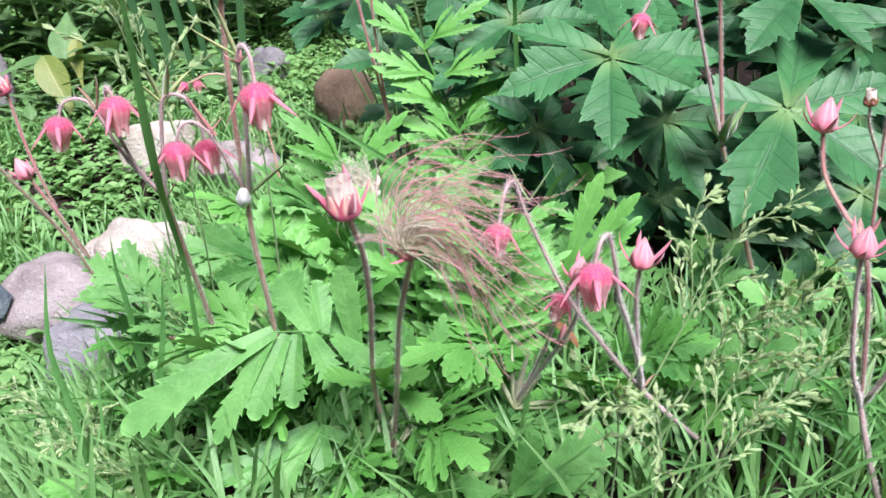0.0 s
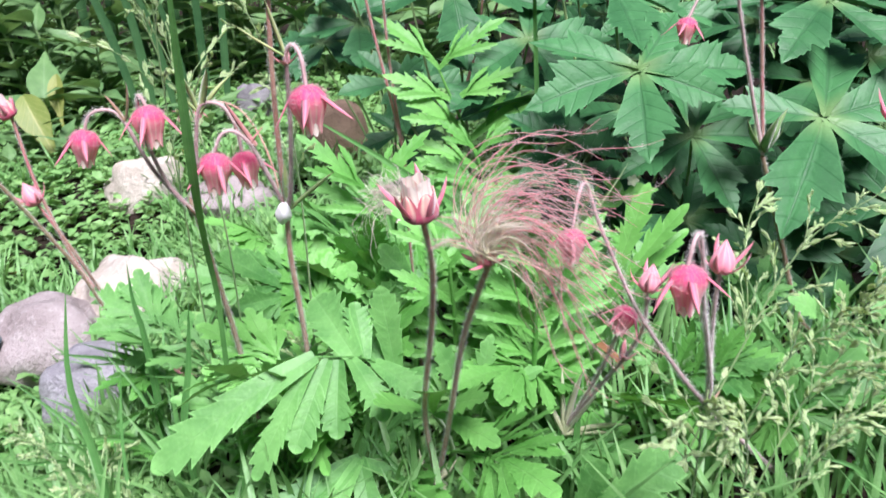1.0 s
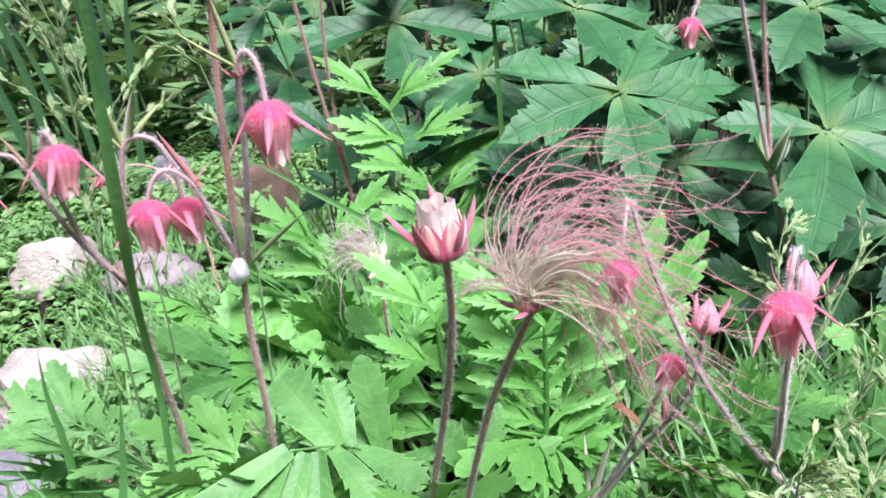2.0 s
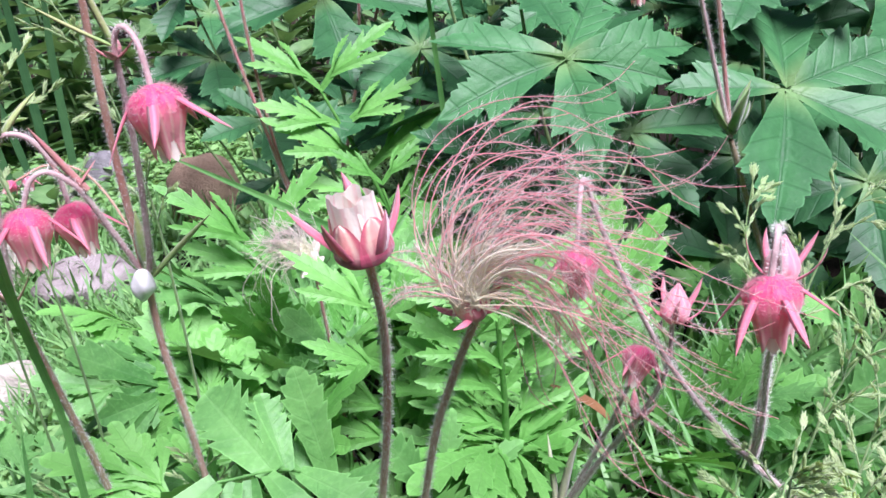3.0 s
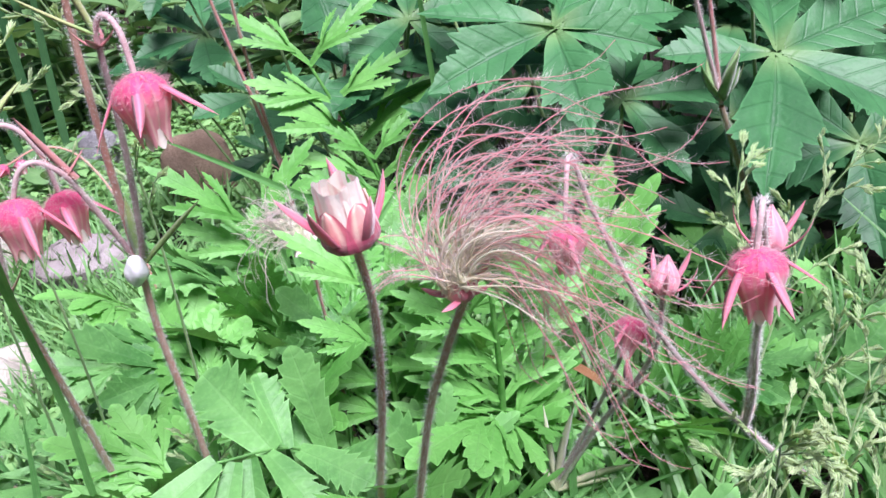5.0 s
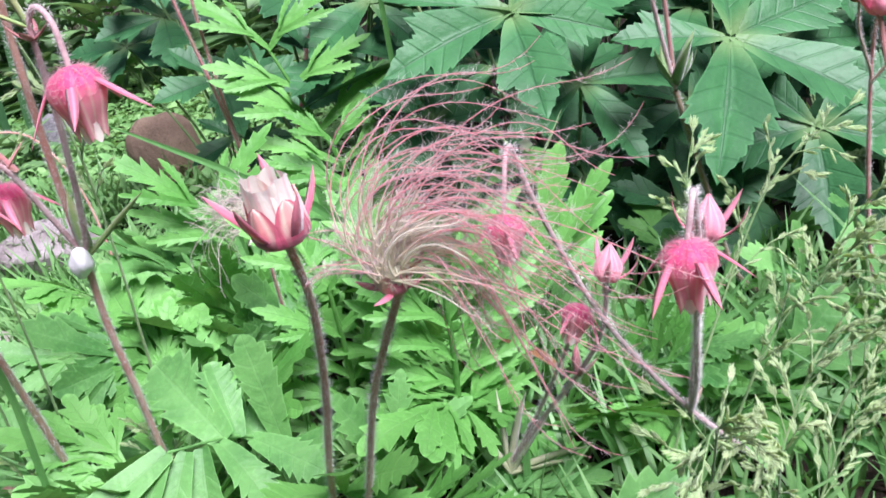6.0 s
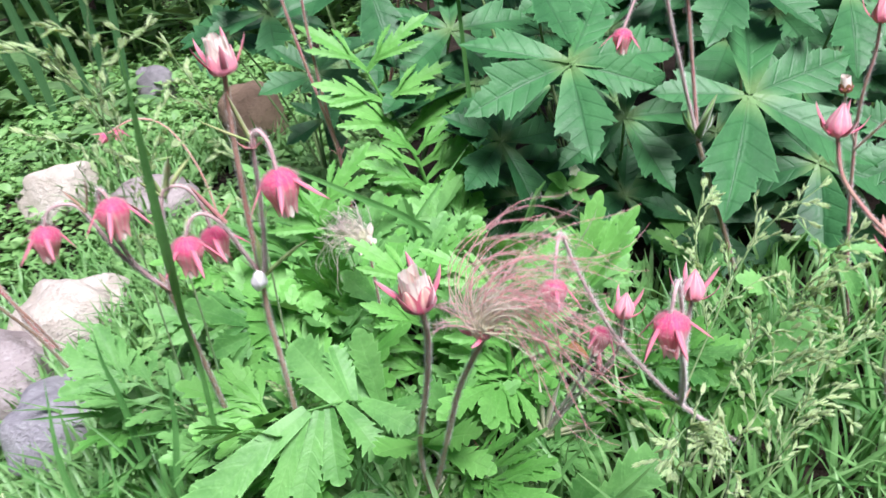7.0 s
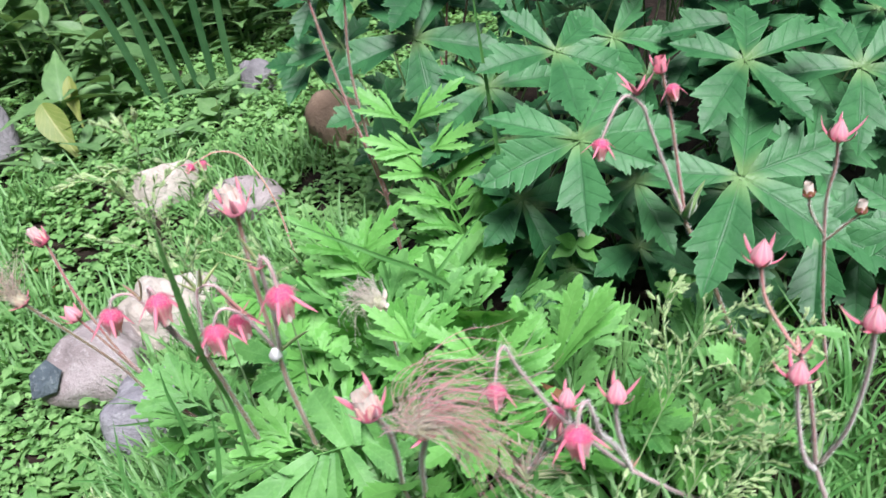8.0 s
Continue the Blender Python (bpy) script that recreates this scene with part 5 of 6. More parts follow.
# the stalks at the far side, with pink cups on purple stems
s = flower_stalk((0.285, 0.475, float(ground_z(0.285, 0.475))), "purple-grey branching stalk with pink cups")
stem(s, [s.location, (0.268, 0.474, 0.04), (0.254, 0.475, 0.086)], 0.0023, 0.0021, PURPLE)
stem(s, [(0.254, 0.475, 0.086), (0.244, 0.465, 0.137), (0.236, 0.46, 0.178), (0.229, 0.462, 0.205), (0.222, 0.475, 0.217), (0.215, 0.49, 0.233), (0.213, 0.497, 0.256)], 0.0018, 0.0014, ROSE, n=50)
pointed_bud(s, rel(s, (0.213, 0.497, 0.255)), (0.05, -0.05, 1), 0.86, 0, 0.018)
stem(s, [(0.254, 0.475, 0.086), (0.24, 0.455, 0.112), (0.23, 0.447, 0.135), (0.221, 0.44, 0.179), (0.216, 0.434, 0.212)], 0.0017, 0.0014, PURPLE)
pointed_bud(s, rel(s, (0.216, 0.434, 0.211)), (0.0, -0.1, 1), 0.78, 20, 0.02)
stem(s, [(0.254, 0.475, 0.086), (0.262, 0.455, 0.143), (0.262, 0.44, 0.209), (0.256, 0.43, 0.249)], 0.0017, 0.0014, PURPLE)
pointed_bud(s, rel(s, (0.256, 0.43, 0.247)), (-0.1, -0.1, 1), 0.86, 50, 0.024)
bracts(s, (0.254, 0.475, 0.088), 4, 0.03, GREENSTEM, 1.2, 0.003)
bracts(s, (0.228, 0.462, 0.206), 4, 0.016, ROSE, 0.8)

s = flower_stalk((0.335, 0.63, float(ground_z(0.335, 0.63))), "slim rosy stalk with a pink cluster and tan buds")
stem(s, [s.location, (0.318, 0.625, 0.1), (0.309, 0.62, 0.186), (0.303, 0.61, 0.227), (0.305, 0.605, 0.257), (0.302, 0.6, 0.281)], 0.0018, 0.0013, ROSE)
pointed_bud(s, rel(s, (0.302, 0.6, 0.28)), (0, -0.1, 1), 0.8, 0, 0.024)
stem(s, [(0.309, 0.62, 0.186), (0.293, 0.612, 0.215), (0.288, 0.607, 0.232)], 0.0012, 0.001, TANSTEM)
cup_flower(s, rel(s, (0.288, 0.607, 0.232)), (-0.1, 0, 1), 0.45, DRY, CREAM, 0.0, 0, 0.006)
stem(s, [(0.309, 0.62, 0.18), (0.32, 0.61, 0.2), (0.328, 0.605, 0.212)], 0.0012, 0.001, TANSTEM)
cup_flower(s, rel(s, (0.328, 0.605, 0.212)), (0.1, 0, 1), 0.45, DRY, CREAM, 0.0, 0, 0.006)

# a thin stalk that arches over the far stones
s = flower_stalk((-0.2, 1.0, float(ground_z(-0.2, 1.0))), "thin arching wine-red stalk with two closed pink buds")
stem(s, [s.location, (-0.21, 1.01, 0.08), (-0.235, 1.02, 0.14), (-0.265, 1.015, 0.158), (-0.295, 1.005, 0.15)], 0.0016, 0.001, STEM)
nodding_bell(s, rel(s, (-0.295, 1.005, 0.15)), (-0.6, -0.1, -0.5), 0.55)
nodding_bell(s, rel(s, (-0.285, 1.01, 0.152)), (0.1, -0.1, -1), 0.55)

# a low dark pink bud in the grass
s = flower_stalk((0.0, 0.595, float(ground_z(0.0, 0.595))), "short green stem with a closed dusky pink bud")
stem(s, [s.location, (0.001, 0.592, 0.0)], 0.0016, 0.0014, GREENSTEM)
nodding_bell(s, rel(s, (0.002, 0.59, 0.012)), (0.3, -0.4, -0.9), 0.65)

# ---------------------------------------------------------------- grasses


def blade_geo(pts, width, n=14, fold=0.35, swell=None):
    """A long grass blade with a keel, tapering to a point."""
    line = spline(pts, n)
    s = np.linspace(0, 1, n)
    w = width * np.minimum(1, 0.55 + 2 * s) * (1 - s**3.5)
    if swell:
        w = w * np.interp(s, np.linspace(0, 1, len(swell)), swell)
    tan = np.gradient(line, axis=0)
    tan /= np.linalg.norm(tan, axis=1)[:, None]
    side = np.cross(tan, np.array([0.15, -1.0, 0.25]))
    side /= np.linalg.norm(side, axis=1)[:, None] + 1e-9
    nor = np.cross(side, tan)
    rows = np.stack([line + side * (k * w)[:, None] + nor * (fold * abs(k) * w)[:, None] for k in (-1, -0.5, 0, 0.5, 1)], 1)
    g = Geo()
    g.grid(rows, np.stack(np.meshgrid(np.linspace(0, 1, 5), s), -1))
    return g


def grass_blade(pts, width, label, material=GRASS, swell=None):
    o = np.array([pts[0][0], pts[0][1], float(ground_z(pts[0][0], pts[0][1]))])
    pts = [o, *[np.array(p) for p in pts]] if pts[0][2] > o[2] + 0.01 else pts
    t = thing("grass_shoot", o, label, "grass", "single grass shoots")
    part("blade", blade_geo(np.array(pts) - o, width, 22 if swell else 14, 0.35, swell), material, t)
    return t


grass_blade([(-0.176, 0.57, 0.02), (-0.169, 0.55, 0.103), (-0.166, 0.545, 0.151), (-0.164, 0.53, 0.193), (-0.156, 0.5, 0.237), (-0.151, 0.485, 0.282), (-0.148, 0.478, 0.312), (-0.144, 0.468, 0.345), (-0.141, 0.462, 0.375)], 0.0042, "broad upright dark green grass blade", swell=[0.35, 0.35, 0.4, 0.4, 0.5, 0.9, 1.0, 1.0])
grass_blade([(-0.24, 0.5, 0.018), (-0.248, 0.51, 0.071), (-0.254, 0.515, 0.117), (-0.25, 0.53, 0.172)], 0.0026, "curved light green grass blade")
grass_blade([(-0.203, 0.55, 0.055), (-0.195, 0.555, 0.098), (-0.189, 0.56, 0.144)], 0.0026, "straight green grass blade")
grass_blade([(-0.24, 0.61, 0.085), (-0.245, 0.615, 0.117), (-0.246, 0.62, 0.147)], 0.0028, "short upright green grass blade")
grass_blade([(-0.228, 0.5, 0.017), (-0.233, 0.52, 0.068), (-0.231, 0.54, 0.117)], 0.0012, "thin upright grass blade")
grass_blade([(-0.162, 0.5, 0.02), (-0.159, 0.51, 0.045), (-0.157, 0.52, 0.079)], 0.002, "short straight grass blade")
grass_blade([(0.075, 0.88, 0.0), (0.072, 0.862, 0.12), (0.066, 0.84, 0.24), (0.06, 0.82, 0.4)], 0.0024, "tall slim grass stem before the big leaves")
grass_blade([(0.05, 0.735, 0.03), (0.0, 0.715, 0.125), (-0.049, 0.7, 0.171), (-0.085, 0.695, 0.199), (-0.126, 0.69, 0.229)], 0.0032, "thin green blade lying across the stems")
grass_blade([(-0.06, 0.73, 0.06), (0.0, 0.74, 0.13), (0.05, 0.76, 0.175)], 0.0026, "pale green blade leaning across")
grass_blade([(0.36, 0.62, 0.0), (0.355, 0.6, 0.14), (0.35, 0.58, 0.34)], 0.0026, "tall grass stem at the edge of the foliage")
grass_blade([(0.12, 0.53, 0.0), (0.1, 0.52, 0.05), (0.085, 0.51, 0.085)], 0.003, "broad blade among the seed heads")
grass_blade([(0.16, 0.55, 0.01), (0.25, 0.55, 0.06), (0.33, 0.57, 0.09)], 0.002, "thin blade arching sideways")


def tuft(at, count, height, spread, label, width=0.0022):
    z = float(ground_z(*at))
    t = thing("grass_tuft", (at[0], at[1], z), label, "grass", "grass tufts")
    for _ in range(count):
        a = rng.uniform(0, 6.283)
        h = height * rng.uniform(0.5, 1.1)
        o = np.array([np.cos(a), np.sin(a), 0])
        r = spread * rng.uniform(0.2, 1)
        p0 = o * 0.012 * rng.rand()
        part("blade", blade_geo([p0, p0 + o * r * 0.3 + (0, 0, h * 0.6), p0 + o * r + (0, 0, h * rng.uniform(0.75, 1.05))], width * rng.uniform(0.6, 1.2), 9), GRASS, t)


for spot, n, h, sp in (
    ((-0.22, 0.58), 14, 0.1, 0.08), ((-0.29, 0.62), 12, 0.09, 0.08), ((-0.14, 0.53), 12, 0.08, 0.07), ((-0.05, 0.5), 12, 0.06, 0.07),
    ((0.05, 0.53), 14, 0.09, 0.08), ((0.13, 0.53), 16, 0.1, 0.09), ((0.22, 0.55), 16, 0.11, 0.1), ((0.29, 0.53), 14, 0.11, 0.1),
    ((0.33, 0.58), 12, 0.12, 0.1), ((0.18, 0.6), 12, 0.1, 0.09), ((-0.18, 0.63), 10, 0.09, 0.08), ((-0.25, 0.7), 12, 0.09, 0.09),
    ((-0.09, 0.63), 8, 0.09, 0.06), ((0.25, 0.49), 9, 0.08, 0.08), ((0.3, 0.49), 8, 0.08, 0.08), ((0.2, 0.48), 12, 0.07, 0.08), ((0.27, 0.56), 12, 0.1, 0.09), ((0.34, 0.53), 12, 0.09, 0.09), ((0.06, 0.58), 10, 0.08, 0.07), ((-0.35, 0.7), 12, 0.08, 0.08), ((-0.3, 0.8), 12, 0.08, 0.08),
):
    tuft(spot, n, h, sp, "tuft of narrow green grass blades")


def husk_mesh():
    """A slim spikelet of overlapping scales, 1 long."""
    geo = Geo()
    for off, tilt, long in ((0.0, 0.0, 0.5), (0.1, 0.4, 0.5), (0.2, -0.4, 0.5), (0.34, 0.32, 0.48), (0.44, -0.3, 0.46), (0.56, 0.04, 0.44)):
        s = np.linspace(0, 1, 5)
        w = 0.085 * np.sin(np.pi * np.clip(s**0.7 * 0.94 + 0.05, 0, 1)) * (1 - 0.4 * s)
        y = off + long * s
        x = tilt * 0.5 * s
        rows = np.stack([np.stack([x - w, y, 0 * s], -1), np.stack([x, y, w * 0.8], -1), np.stack([x + w, y, 0 * s], -1), np.stack([x, y, -w * 0.8], -1)], 1)
        geo.grid(rows, np.stack(np.meshgrid(np.linspace(0.2, 0.8, 4), s), -1), wrap=True)
    return geo.mesh("husk")


HUSK = husk_mesh()


def spikelet(head, at, along, size):
    ob = part("husk", HUSK, SEED, head)
    ob.matrix_local = Matrix(basis(at, along, rng.randn(3)).tolist()) @ Matrix.Scale(size, 4)


def panicle(pts, label, branches=7, reach=0.042, husk=0.0098, droop=0.35, spread=0.65):
    """A meadow-grass seed head: a fine stem, whorled branches that lean along it, spikelets crowded at their ends."""
    o = np.array(pts[0], float)
    t = thing("grass_seed_head", o, label, "grass", "grass seed heads")
    line = spline(np.array(pts) - o, 30)
    g = Geo()
    g.tube(line, np.linspace(0.0009, 0.0003, 30), 5)
    for k in range(branches):
        f = 0.5 + 0.48 * (k + 0.3) / branches
        i = min(int(f * 29), 28)
        tan = line[i + 1] - line[i]
        tan /= np.linalg.norm(tan)
        for side in range(2):
            out = rng.randn(3)
            out -= tan * (out @ tan)
            out /= np.linalg.norm(out)
            L = reach * (1.15 - 0.8 * (f - 0.5) / 0.5) * rng.uniform(0.5, 1.15)
            end = line[i] + (tan * 0.9 + out * spread) * L + np.array([0, 0, -droop * L * rng.uniform(0.1, 0.8)])
            br = spline([line[i], line[i] + (tan * 0.55 + out * 0.35) * L, end], 8)
            g.tube(br, np.linspace(0.0004, 0.00025, 8), 4)
            for j in range(2, 8):
                d = br[j] - br[j - 1]
                for _ in range(2 if j > 5 else 1):
                    w = rng.randn(3) * 0.28 * np.linalg.norm(d)
                    spikelet(t, br[j] - d * rng.rand(), d + w, husk * rng.uniform(0.55, 0.9))
    for _ in range(3):
        spikelet(t, line[-1], line[-1] - line[-2] + rng.randn(3) * 0.001, husk)
    part("stem", g, GREENSTEM, t)
    return t


def seed_heads():
    # over the grass beside the bells
    for pts in (
        [(0.1, 0.5, 0.0), (0.15, 0.52, 0.105), (0.188, 0.531, 0.175), (0.228, 0.531, 0.205)],
        [(0.12, 0.49, 0.0), (0.165, 0.5, 0.1), (0.19, 0.495, 0.14), (0.21, 0.487, 0.162)],
        [(0.14, 0.51, 0.0), (0.17, 0.56, 0.1), (0.171, 0.58, 0.155), (0.18, 0.59, 0.185)],
        [(0.13, 0.46, 0.0), (0.165, 0.475, 0.08), (0.19, 0.485, 0.115), (0.215, 0.48, 0.12)],
        [(0.1, 0.45, 0.0), (0.1, 0.43, 0.1), (0.09, 0.408, 0.15), (0.077, 0.4, 0.14)],
        [(0.12, 0.44, 0.0), (0.122, 0.42, 0.09), (0.112, 0.405, 0.14), (0.102, 0.398, 0.138)],
        [(0.15, 0.45, -0.01), (0.16, 0.445, 0.06), (0.185, 0.455, 0.1), (0.205, 0.455, 0.105)],
        [(0.19, 0.5, -0.01), (0.21, 0.5, 0.06), (0.24, 0.5, 0.1), (0.26, 0.5, 0.13)],
        [(0.22, 0.56, -0.01), (0.23, 0.555, 0.08), (0.245, 0.55, 0.13), (0.27, 0.545, 0.16)],
    ):
        panicle(pts, "pale green drooping grass seed head")
    # low at the front of the bed
    for x, y, z, dx, dz in ((-0.2, 0.5, -0.02, -0.03, 0.06), (-0.24, 0.53, -0.03, -0.04, 0.07), (-0.28, 0.56, -0.05, 0.03, 0.09), (-0.16, 0.49, -0.01, 0.05, 0.03), (-0.25, 0.5, -0.03, 0.04, 0.04), (-0.31, 0.6, -0.05, -0.03, 0.08), (-0.13, 0.57, 0.0, 0.02, 0.12), (-0.2, 0.6, 0.0, 0.035, 0.1)):
        panicle([(x, y, z), (x + dx * 0.3, y - 0.005, z + dz * 0.65), (x + dx, y - 0.01, z + dz)], "pale green grass seed head low in the bed", 6, 0.03, 0.0075)
    # tall, over the stones
    panicle([(-0.19, 0.6, 0.0), (-0.188, 0.58, 0.2), (-0.178, 0.555, 0.33), (-0.16, 0.535, 0.395)], "tall open grass seed head above the bells", 7, 0.06, 0.0125, 0.3, 0.85)
    panicle([(-0.17, 0.6, 0.0), (-0.165, 0.58, 0.2), (-0.185, 0.56, 0.32), (-0.225, 0.55, 0.37)], "tall open grass seed head above the bells", 7, 0.05, 0.0095, 0.4)
    panicle([(-0.12, 0.6, 0.05), (-0.115, 0.58, 0.24), (-0.135, 0.565, 0.33), (-0.16, 0.56, 0.355)], "nodding grass seed head beside the tall stalk", 6, 0.03, 0.0085, 0.4)


seed_heads()

# ---------------------------------------------------------------- ground cover, in masses


def leaflets(centres, ways, ups, length, width, fold=0.25):
    """Many small folded oval leaves at once."""
    n = len(centres)
    ways = ways / np.linalg.norm(ways, axis=1)[:, None]
    side = np.cross(ways, ups)
    side /= np.linalg.norm(side, axis=1)[:, None] + 1e-9
    nor = np.cross(side, ways)
    L, W = length[:, None], width[:, None]
    rows = []
    for f, w, dz in ((0.0, 0.12, 0), (0.3, 0.85, 0.05), (0.62, 0.9, 0.04), (1.0, 0.06, -0.1)):
        mid = centres + ways * L * f + nor * L * dz
        rows.append(np.stack([mid - side * W * w + nor * W * w * fold, mid, mid + side * W * w + nor * W * w * fold], 1))
    p = np.stack(rows, 1)
    i = (np.arange(n) * 12)[:, None, None] + np.arange(12).reshape(4, 3)[None]
    f = np.stack([i[:, :-1, :-1], i[:, :-1, 1:], i[:, 1:, 1:], i[:, 1:, :-1]], -1).reshape(-1, 4)
    uv = np.stack(np.meshgrid([0, 0.5, 1], [0, 0.3, 0.62, 1]), -1).reshape(-1, 2)
    g = Geo()
    g.f.append(f)
    g.add(p.reshape(-1, 3), np.tile(uv, (n, 1)))
    return g


def cover(name, label, count, area, keep, height, size, material, leaves=7, aspect=0.42, seed=1):
    """A mat of sprigs with small oval leaves."""
    rs = np.random.RandomState(seed)
    x, y = rs.uniform(area[0], area[1], count), rs.uniform(area[2], area[3], count)
    patch = np.sin(9 * x + 2.1 * np.sin(5 * y)) + np.cos(8 * y + 1.7 * np.sin(6 * x)) + rs.randn(count) * 0.7
    ok = keep(x, y) & (patch > -2.3 + 0.7 * smooth(1.1, 1.6, y))
    x, y = x[ok], y[ok]
    n = len(x)
    h = height * rs.uniform(0.25, 1.0, n)
    z = ground_z(x, y)
    k = leaves
    a = rs.uniform(0, 6.283, (n, 1)) + np.arange(k)[None, :] * 2.4
    f = np.linspace(0.25, 1, k)[None, :] * np.ones((n, 1))
    lean = rs.randn(n, 2) * 0.25
    c = np.stack([x[:, None] + lean[:, :1] * h[:, None] * f, y[:, None] + lean[:, 1:] * h[:, None] * f, z[:, None] + h[:, None] * f], -1)
    w = np.stack([np.cos(a), np.sin(a), rs.uniform(-0.1, 0.75, a.shape)], -1)
    up = np.zeros_like(w)
    up[..., 2] = 1
    up += rs.randn(*w.shape) * 0.25
    L = size * rs.uniform(0.55, 1.2, a.shape) * (1.1 - 0.35 * f)
    g = leaflets(c.reshape(-1, 3), w.reshape(-1, 3), up.reshape(-1, 3), L.ravel(), L.ravel() * aspect)
    ob = part(name, g, material)
    return tagged(ob, label, "ground cover", "", "stuff")


def left_bed(x, y):
    return (x < -0.1 + 0.1 * np.sin(4 * y) + 0.22 * smooth(0.95, 1.1, y)) & ~((x < -0.55) & (y < 0.97) & (np.sin(13 * x) + np.cos(11 * y) > 0.1))


cover("chickweed", "mat of small bright green chickweed leaves", 12500, (-1.6, 0.2, 0.5, 2.7), left_bed, 0.04, 0.0155, COVER, 7, 0.36, 2)
cover("clover_mat", "larger oval weed leaves in the mat", 2200, (-1.5, 0.05, 0.7, 2.2), left_bed, 0.05, 0.03, COVER, 5, 0.3, 3)
cover("under_leaves", "small low weeds under the flower stems", 1500, (-0.3, 0.6, 0.4, 0.8), lambda x, y: (x < 0.1) & (np.sin(40 * x) + np.cos(37 * y) > -1.2), 0.035, 0.017, COVER, 6, 0.3, 4)


def turf(name, label, count, area, keep, height, seed):
    """Fine grass blades in a mass."""
    rs = np.random.RandomState(seed)
    x, y = rs.uniform(area[0], area[1], count), rs.uniform(area[2], area[3], count)
    ok = keep(x, y)
    x, y = x[ok], y[ok]
    n = len(x)
    a = rs.uniform(0, 6.283, n)
    lean = rs.uniform(0.1, 0.9, n)
    h = height * rs.uniform(0.4, 1.2, n)
    out = np.stack([np.cos(a), np.sin(a), 0 * a], -1)
    side = np.stack([-np.sin(a), np.cos(a), 0 * a], -1)
    base = np.stack([x, y, ground_z(x, y)], -1)
    rows = []
    for f, w in ((0, 0.7), (0.35, 1.0), (0.7, 0.75), (1.0, 0.05)):
        mid = base + out * (lean * h * f**1.8)[:, None] + np.array([0, 0, 1]) * (h * (f - 0.25 * lean * f**2))[:, None]
        ww = (0.0011 + 0.0012 * (h / height))[:, None] * w
        rows.append(np.stack([mid - side * ww, mid - out * ww * 0.35, mid + side * ww], 1))
    p = np.stack(rows, 1)
    i = (np.arange(n) * 12)[:, None, None] + np.arange(12).reshape(4, 3)[None]
    f = np.stack([i[:, :-1, :-1], i[:, :-1, 1:], i[:, 1:, 1:], i[:, 1:, :-1]], -1).reshape(-1, 4)
    g = Geo()
    g.f.append(f)
    g.add(p.reshape(-1, 3), np.tile(np.stack(np.meshgrid([0, 0.5, 1], [0, 0.35, 0.7, 1]), -1).reshape(-1, 2), (n, 1)))
    ob = part(name, g, TURF)
    return tagged(ob, label, "grass", "", "stuff")


turf("grass", "fine bright grass growing through the ground cover", 13000, (-1.3, -0.1, 0.55, 1.5), lambda x, y: left_bed(x, y) & (np.sin(15 * x + 1) + np.cos(13 * y + 3 * x) > -0.35) & ((x > -0.42) | (y > 0.82)), 0.078, 5)
turf("grass", "dense meadow grass round the flower stems", 1700, (-0.35, 0.55, 0.42, 0.8), lambda x, y: (y < 0.62 + 0.1 * np.sin(9 * x)) & ((x < 0.18) | (np.sin(60 * x) * np.sin(50 * y) > -0.1)), 0.09, 6)
turf("grass", "deep green grass at the shaded end of the bed", 1700, (0.12, 0.6, 0.4, 0.78), lambda x, y: y < 0.75, 0.06, 11)


def open_ground(x, y):
    inside = (x > -1.5) & (x < 0.75) & (y > 0.42) & (y < 2.9)
    return ~inside & (np.hypot(x, y - 0.8) < 3.35) & (np.hypot(x, y - 0.1) > 0.3)


turf("grass", "mown grass round the flower bed", 26000, (-3.4, 3.4, -2.6, 4.2), open_ground, 0.07, 7)
cover("weeds", "low weeds scattered in the grass round the bed", 2500, (-3.2, 3.2, -2.4, 4.0), open_ground, 0.03, 0.03, COVER, 5, 0.34, 8)


# ---------------------------------------------------------------- shaded border behind


def lance_leaf_mesh(L, W):
    g = Geo()
    tips = np.array([0.72, 0.84, 0.95, 1.0, 0.95, 0.84, 0.72])
    lobe(g, np.eye(4), L, W, tips, lambda v: np.sin(0.12 + v**0.85 * 2.7) ** 0.9, 12, rng.uniform(0.2, 0.5), 0.35, 0.05, rng.uniform(-0.2, 0.2))
    return g.mesh("leaf")


LANCES = [lance_leaf_mesh(rng.uniform(0.1, 0.15), rng.uniform(0.02, 0.03)) for _ in range(5)]


def lance_plant(at, count, height, label):
    z = float(ground_z(*at))
    t = thing("border_plant", (at[0], at[1], z), label, "plant", "broad-leaved border plants")
    top = np.array([rng.uniform(-0.05, 0.05), rng.uniform(-0.08, 0.02), height])
    line = spline([(0, 0, 0), top * 0.5 + rng.uniform(-0.01, 0.01, 3), top], 12)
    g = Geo()
    g.tube(line, np.linspace(0.004, 0.002, 12), 6)
    part("stem", g, GREENSTEM, t)
    for k in range(count):
        q = line[int((0.15 + 0.85 * k / count) * 11)]
        lf = part("leaf", LANCES[rng.randint(5)], LANCE, t)
        lf.matrix_local = Matrix.Translation(q) @ pose(0, 0, 0, rng.uniform(5, 50), rng.uniform(-20, 20), k * 137.5 + rng.uniform(-20, 20)) @ Matrix.Scale(rng.uniform(0.7, 1.15), 4)
    return t


for k in range(120):
    x, y = rng.uniform(-2.4, 0.5), rng.uniform(1.95, 3.0)
    if x > -0.62:
        y = max(y, 2.15)
    lance_plant((x, y), rng.randint(9, 15), rng.uniform(0.12, 0.35) + 0.2 * (y - 1.9), "broad-leaved green border plant in shade")
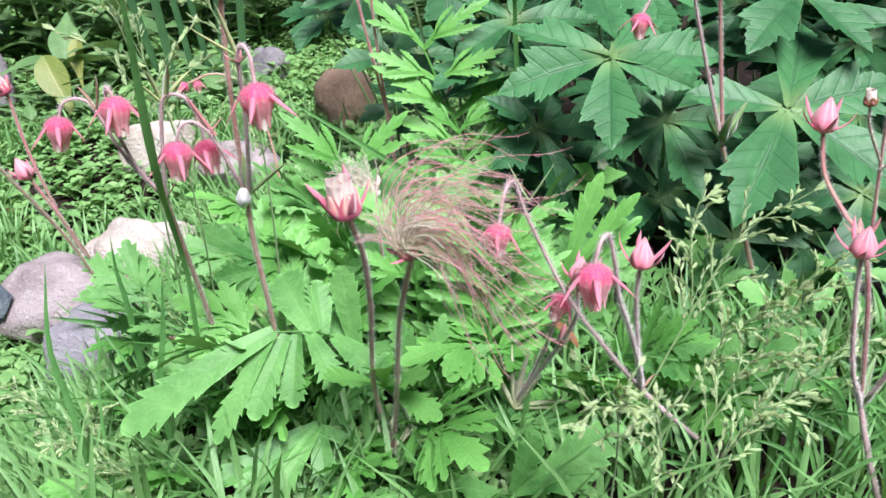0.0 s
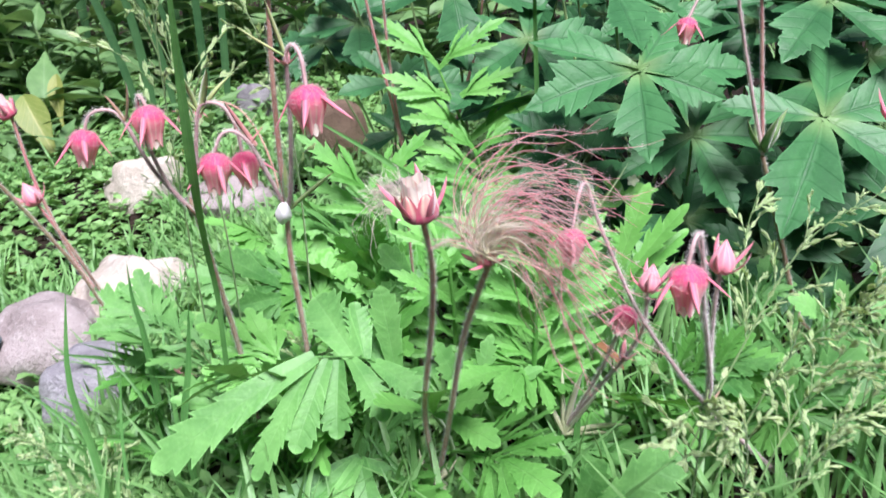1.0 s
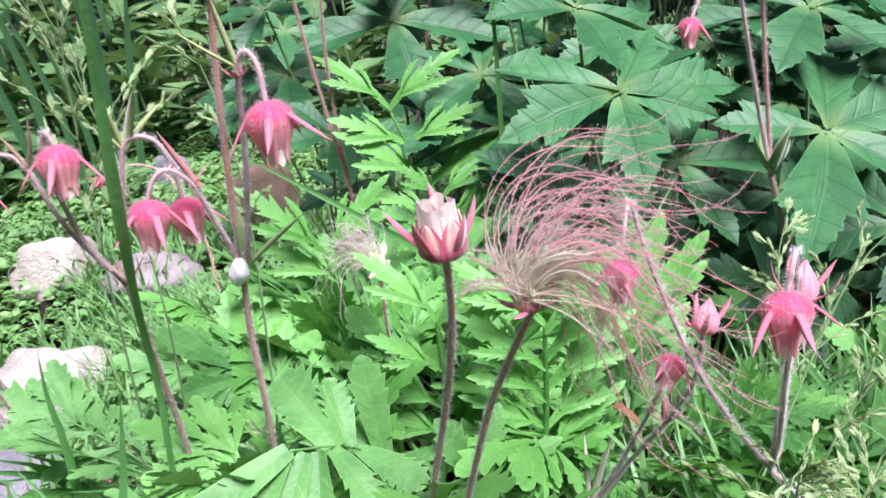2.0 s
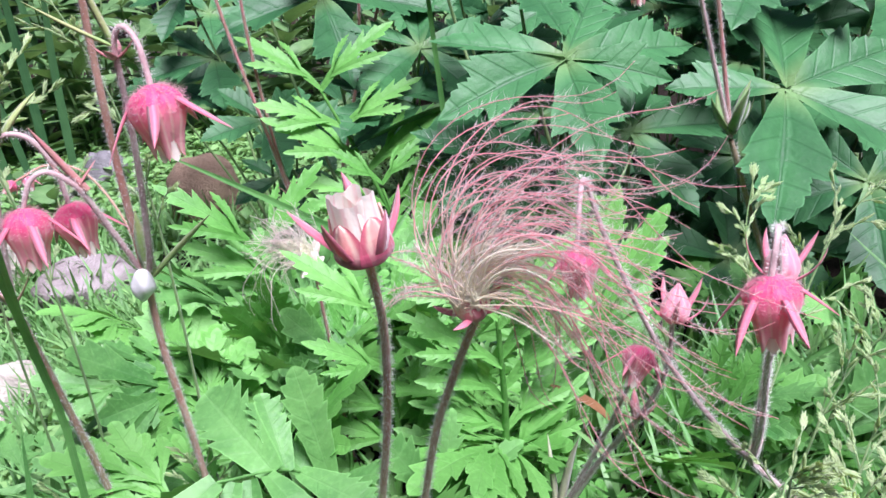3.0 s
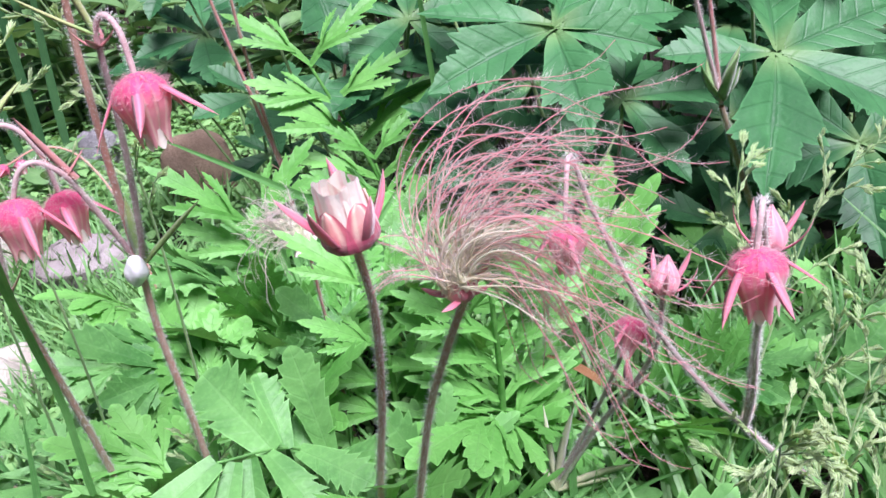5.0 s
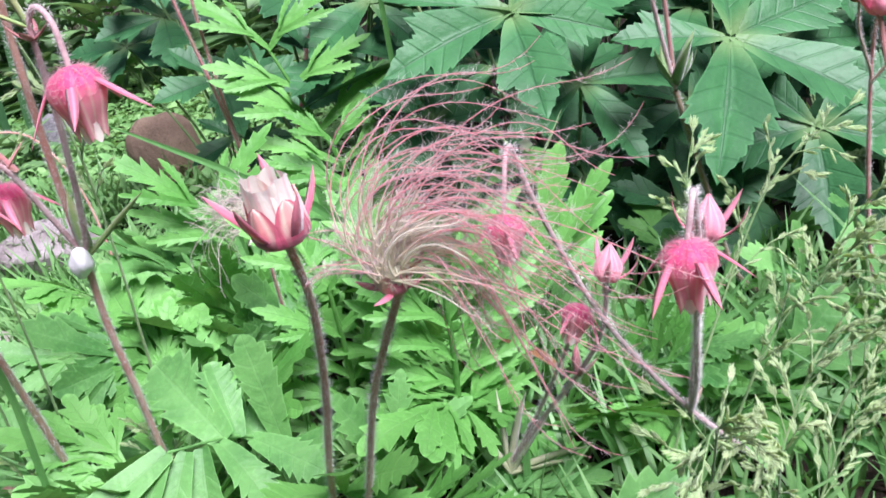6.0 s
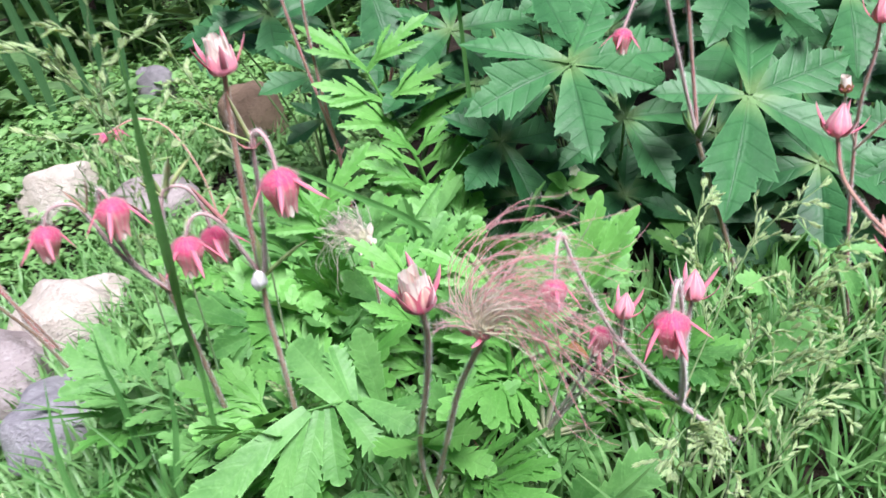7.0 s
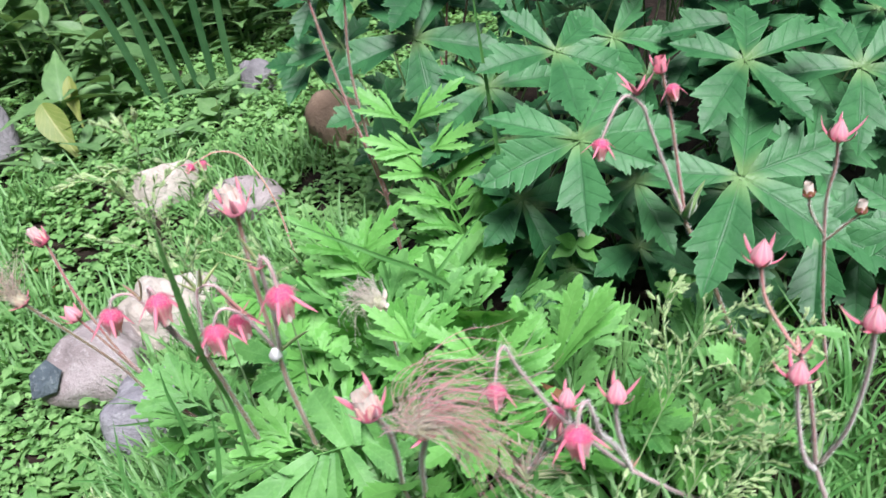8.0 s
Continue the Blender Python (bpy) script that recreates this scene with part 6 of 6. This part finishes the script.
for x, y, h in ((-1.0, 1.85, 0.2), (-0.82, 1.95, 0.22), (-1.15, 1.75, 0.2), (-0.72, 2.0, 0.16), (-1.3, 1.8, 0.25), (-0.66, 1.85, 0.1), (-0.78, 1.75, 0.1)):
    lance_plant((x, y), 10, h, "leafy border weed with broad oval leaves")


for k in range(26):
    x, y = rng.uniform(-1.25, -0.42), rng.uniform(1.5, 1.95)
    t = lance_plant((x, y), rng.randint(6, 10), rng.uniform(0.06, 0.14), "small broad-leaved weed on the shaded soil")
    t.scale = (0.6, 0.6, 0.6)


def iris_clump(at, count, height, label):
    """Upright sword leaves in a fan."""
    z = float(ground_z(*at))
    t = thing("iris_clump", (at[0], at[1], z), label, "plant", "iris clumps")
    for k in range(count):
        f = (k + 0.5) / count - 0.5
        x0 = f * 0.2
        h = height * rng.uniform(0.7, 1.05)
        sway = f * 0.5 - 0.18 + rng.uniform(-0.2, 0.2)
        y0 = rng.uniform(-0.04, 0.04)
        part("leaf", blade_geo([(x0, y0, 0), (x0 + sway * h * 0.35, y0, h * 0.55), (x0 + sway * h, y0 - 0.05 * h, h)], rng.uniform(0.006, 0.01), 12, 0.15), IRIS, t)


iris_clump((-0.53, 1.82), 6, 0.5, "iris clump of upright blue-green sword leaves")
iris_clump((-0.62, 2.2), 9, 0.6, "iris clump of upright dark sword leaves")
iris_clump((-0.95, 2.4), 8, 0.6, "iris clump of tall sword leaves in shade")


def single_leaf(at, size, turn, material, label):
    ob = part("fallen_leaf", LANCES[rng.randint(5)].copy(), material)
    ob.data.materials.clear()
    ob.data.materials.append(material)
    ob.matrix_world = pose(*at, *turn) @ Matrix.Scale(size, 4)
    tagged(ob, label, "leaf", "turned leaves")


single_leaf((-0.766, 1.65, 0.03), 1.0, (-40, 20, 200), YELLOW, "yellowed leaf hanging by the border plants")
single_leaf((-0.74, 1.75, 0.045), 0.75, (-50, 10, 175), YELLOW, "yellow-green drooping leaf in the border")
single_leaf((0.1, 0.6, 0.05), 0.35, (40, 20, 60), DRY, "small dry orange-brown leaf in the grass")
single_leaf((-0.62, 1.2, -0.12), 0.6, (10, 10, 100), DRY, "dry brown leaf on the soil")
single_leaf((-0.68, 1.25, -0.11), 0.5, (5, 20, 50), DRY, "curled dry leaf on the soil")


def white_flower(at):
    o = np.array([0.15, 0.8, float(ground_z(0.15, 0.8))])
    t = thing("small_white_flower", o, "tiny white weed flower with pale green leaves", "flower")
    e = np.array(at) - o
    part("stem", stalk_geo([(0, 0, 0), e * 0.5 + (0.01, 0.02, 0), e], 0.001, 0.0007), GREENSTEM, t)
    for k in range(5):
        a = 6.283 * k / 5
        g = Geo()
        lobe(g, basis(e, (np.cos(a), -0.5 + 0.2 * np.sin(a), np.sin(a)), (0, -1, 0.3)), 0.006, 0.0022, [0.8, 1, 0.8], lambda v: np.sin(0.3 + v * 2.2), 5)
        part("petal", g, WOOL, t)
    for k in range(4):
        a = 6.283 * k / 4 + 0.5
        g = Geo()
        lobe(g, basis(e + (-0.006, 0, -0.012), (np.cos(a), -0.3, 0.5 * np.sin(a)), (0, -0.7, 0.7)), 0.028, 0.008, [0.7, 0.9, 1, 0.9, 0.7], lambda v: np.sin(0.15 + v * 2.5), 8)
        part("leaf", g, FRESH, t)


white_flower((0.135, 0.745, 0.142))


def added_hedge():
    """Added, mostly unseen bank of foliage; closes the garden and blocks the low sky."""
    rs = np.random.RandomState(9)
    n = 18000
    a = rs.uniform(0, 6.283, n)
    r = rs.uniform(3.3, 4.2, n)
    c = np.stack([r * np.cos(a), 0.8 + r * np.sin(a), rs.uniform(0, 1, n) * 2.6 * (0.85 + 0.15 * np.sin(5 * a))], -1)
    w = rs.randn(n, 3)
    w[:, 2] -= 0.3
    L = rs.uniform(0.09, 0.2, n)
    g = leaflets(c, w, rs.randn(n, 3) + np.array([0, 0, 1.0]), L, L * 0.33)
    ob = part("hedge", g, HEDGE)
    tagged(ob, "dense green leaves added round the garden to block the low sky", "hedge", "", "stuff")


added_hedge()
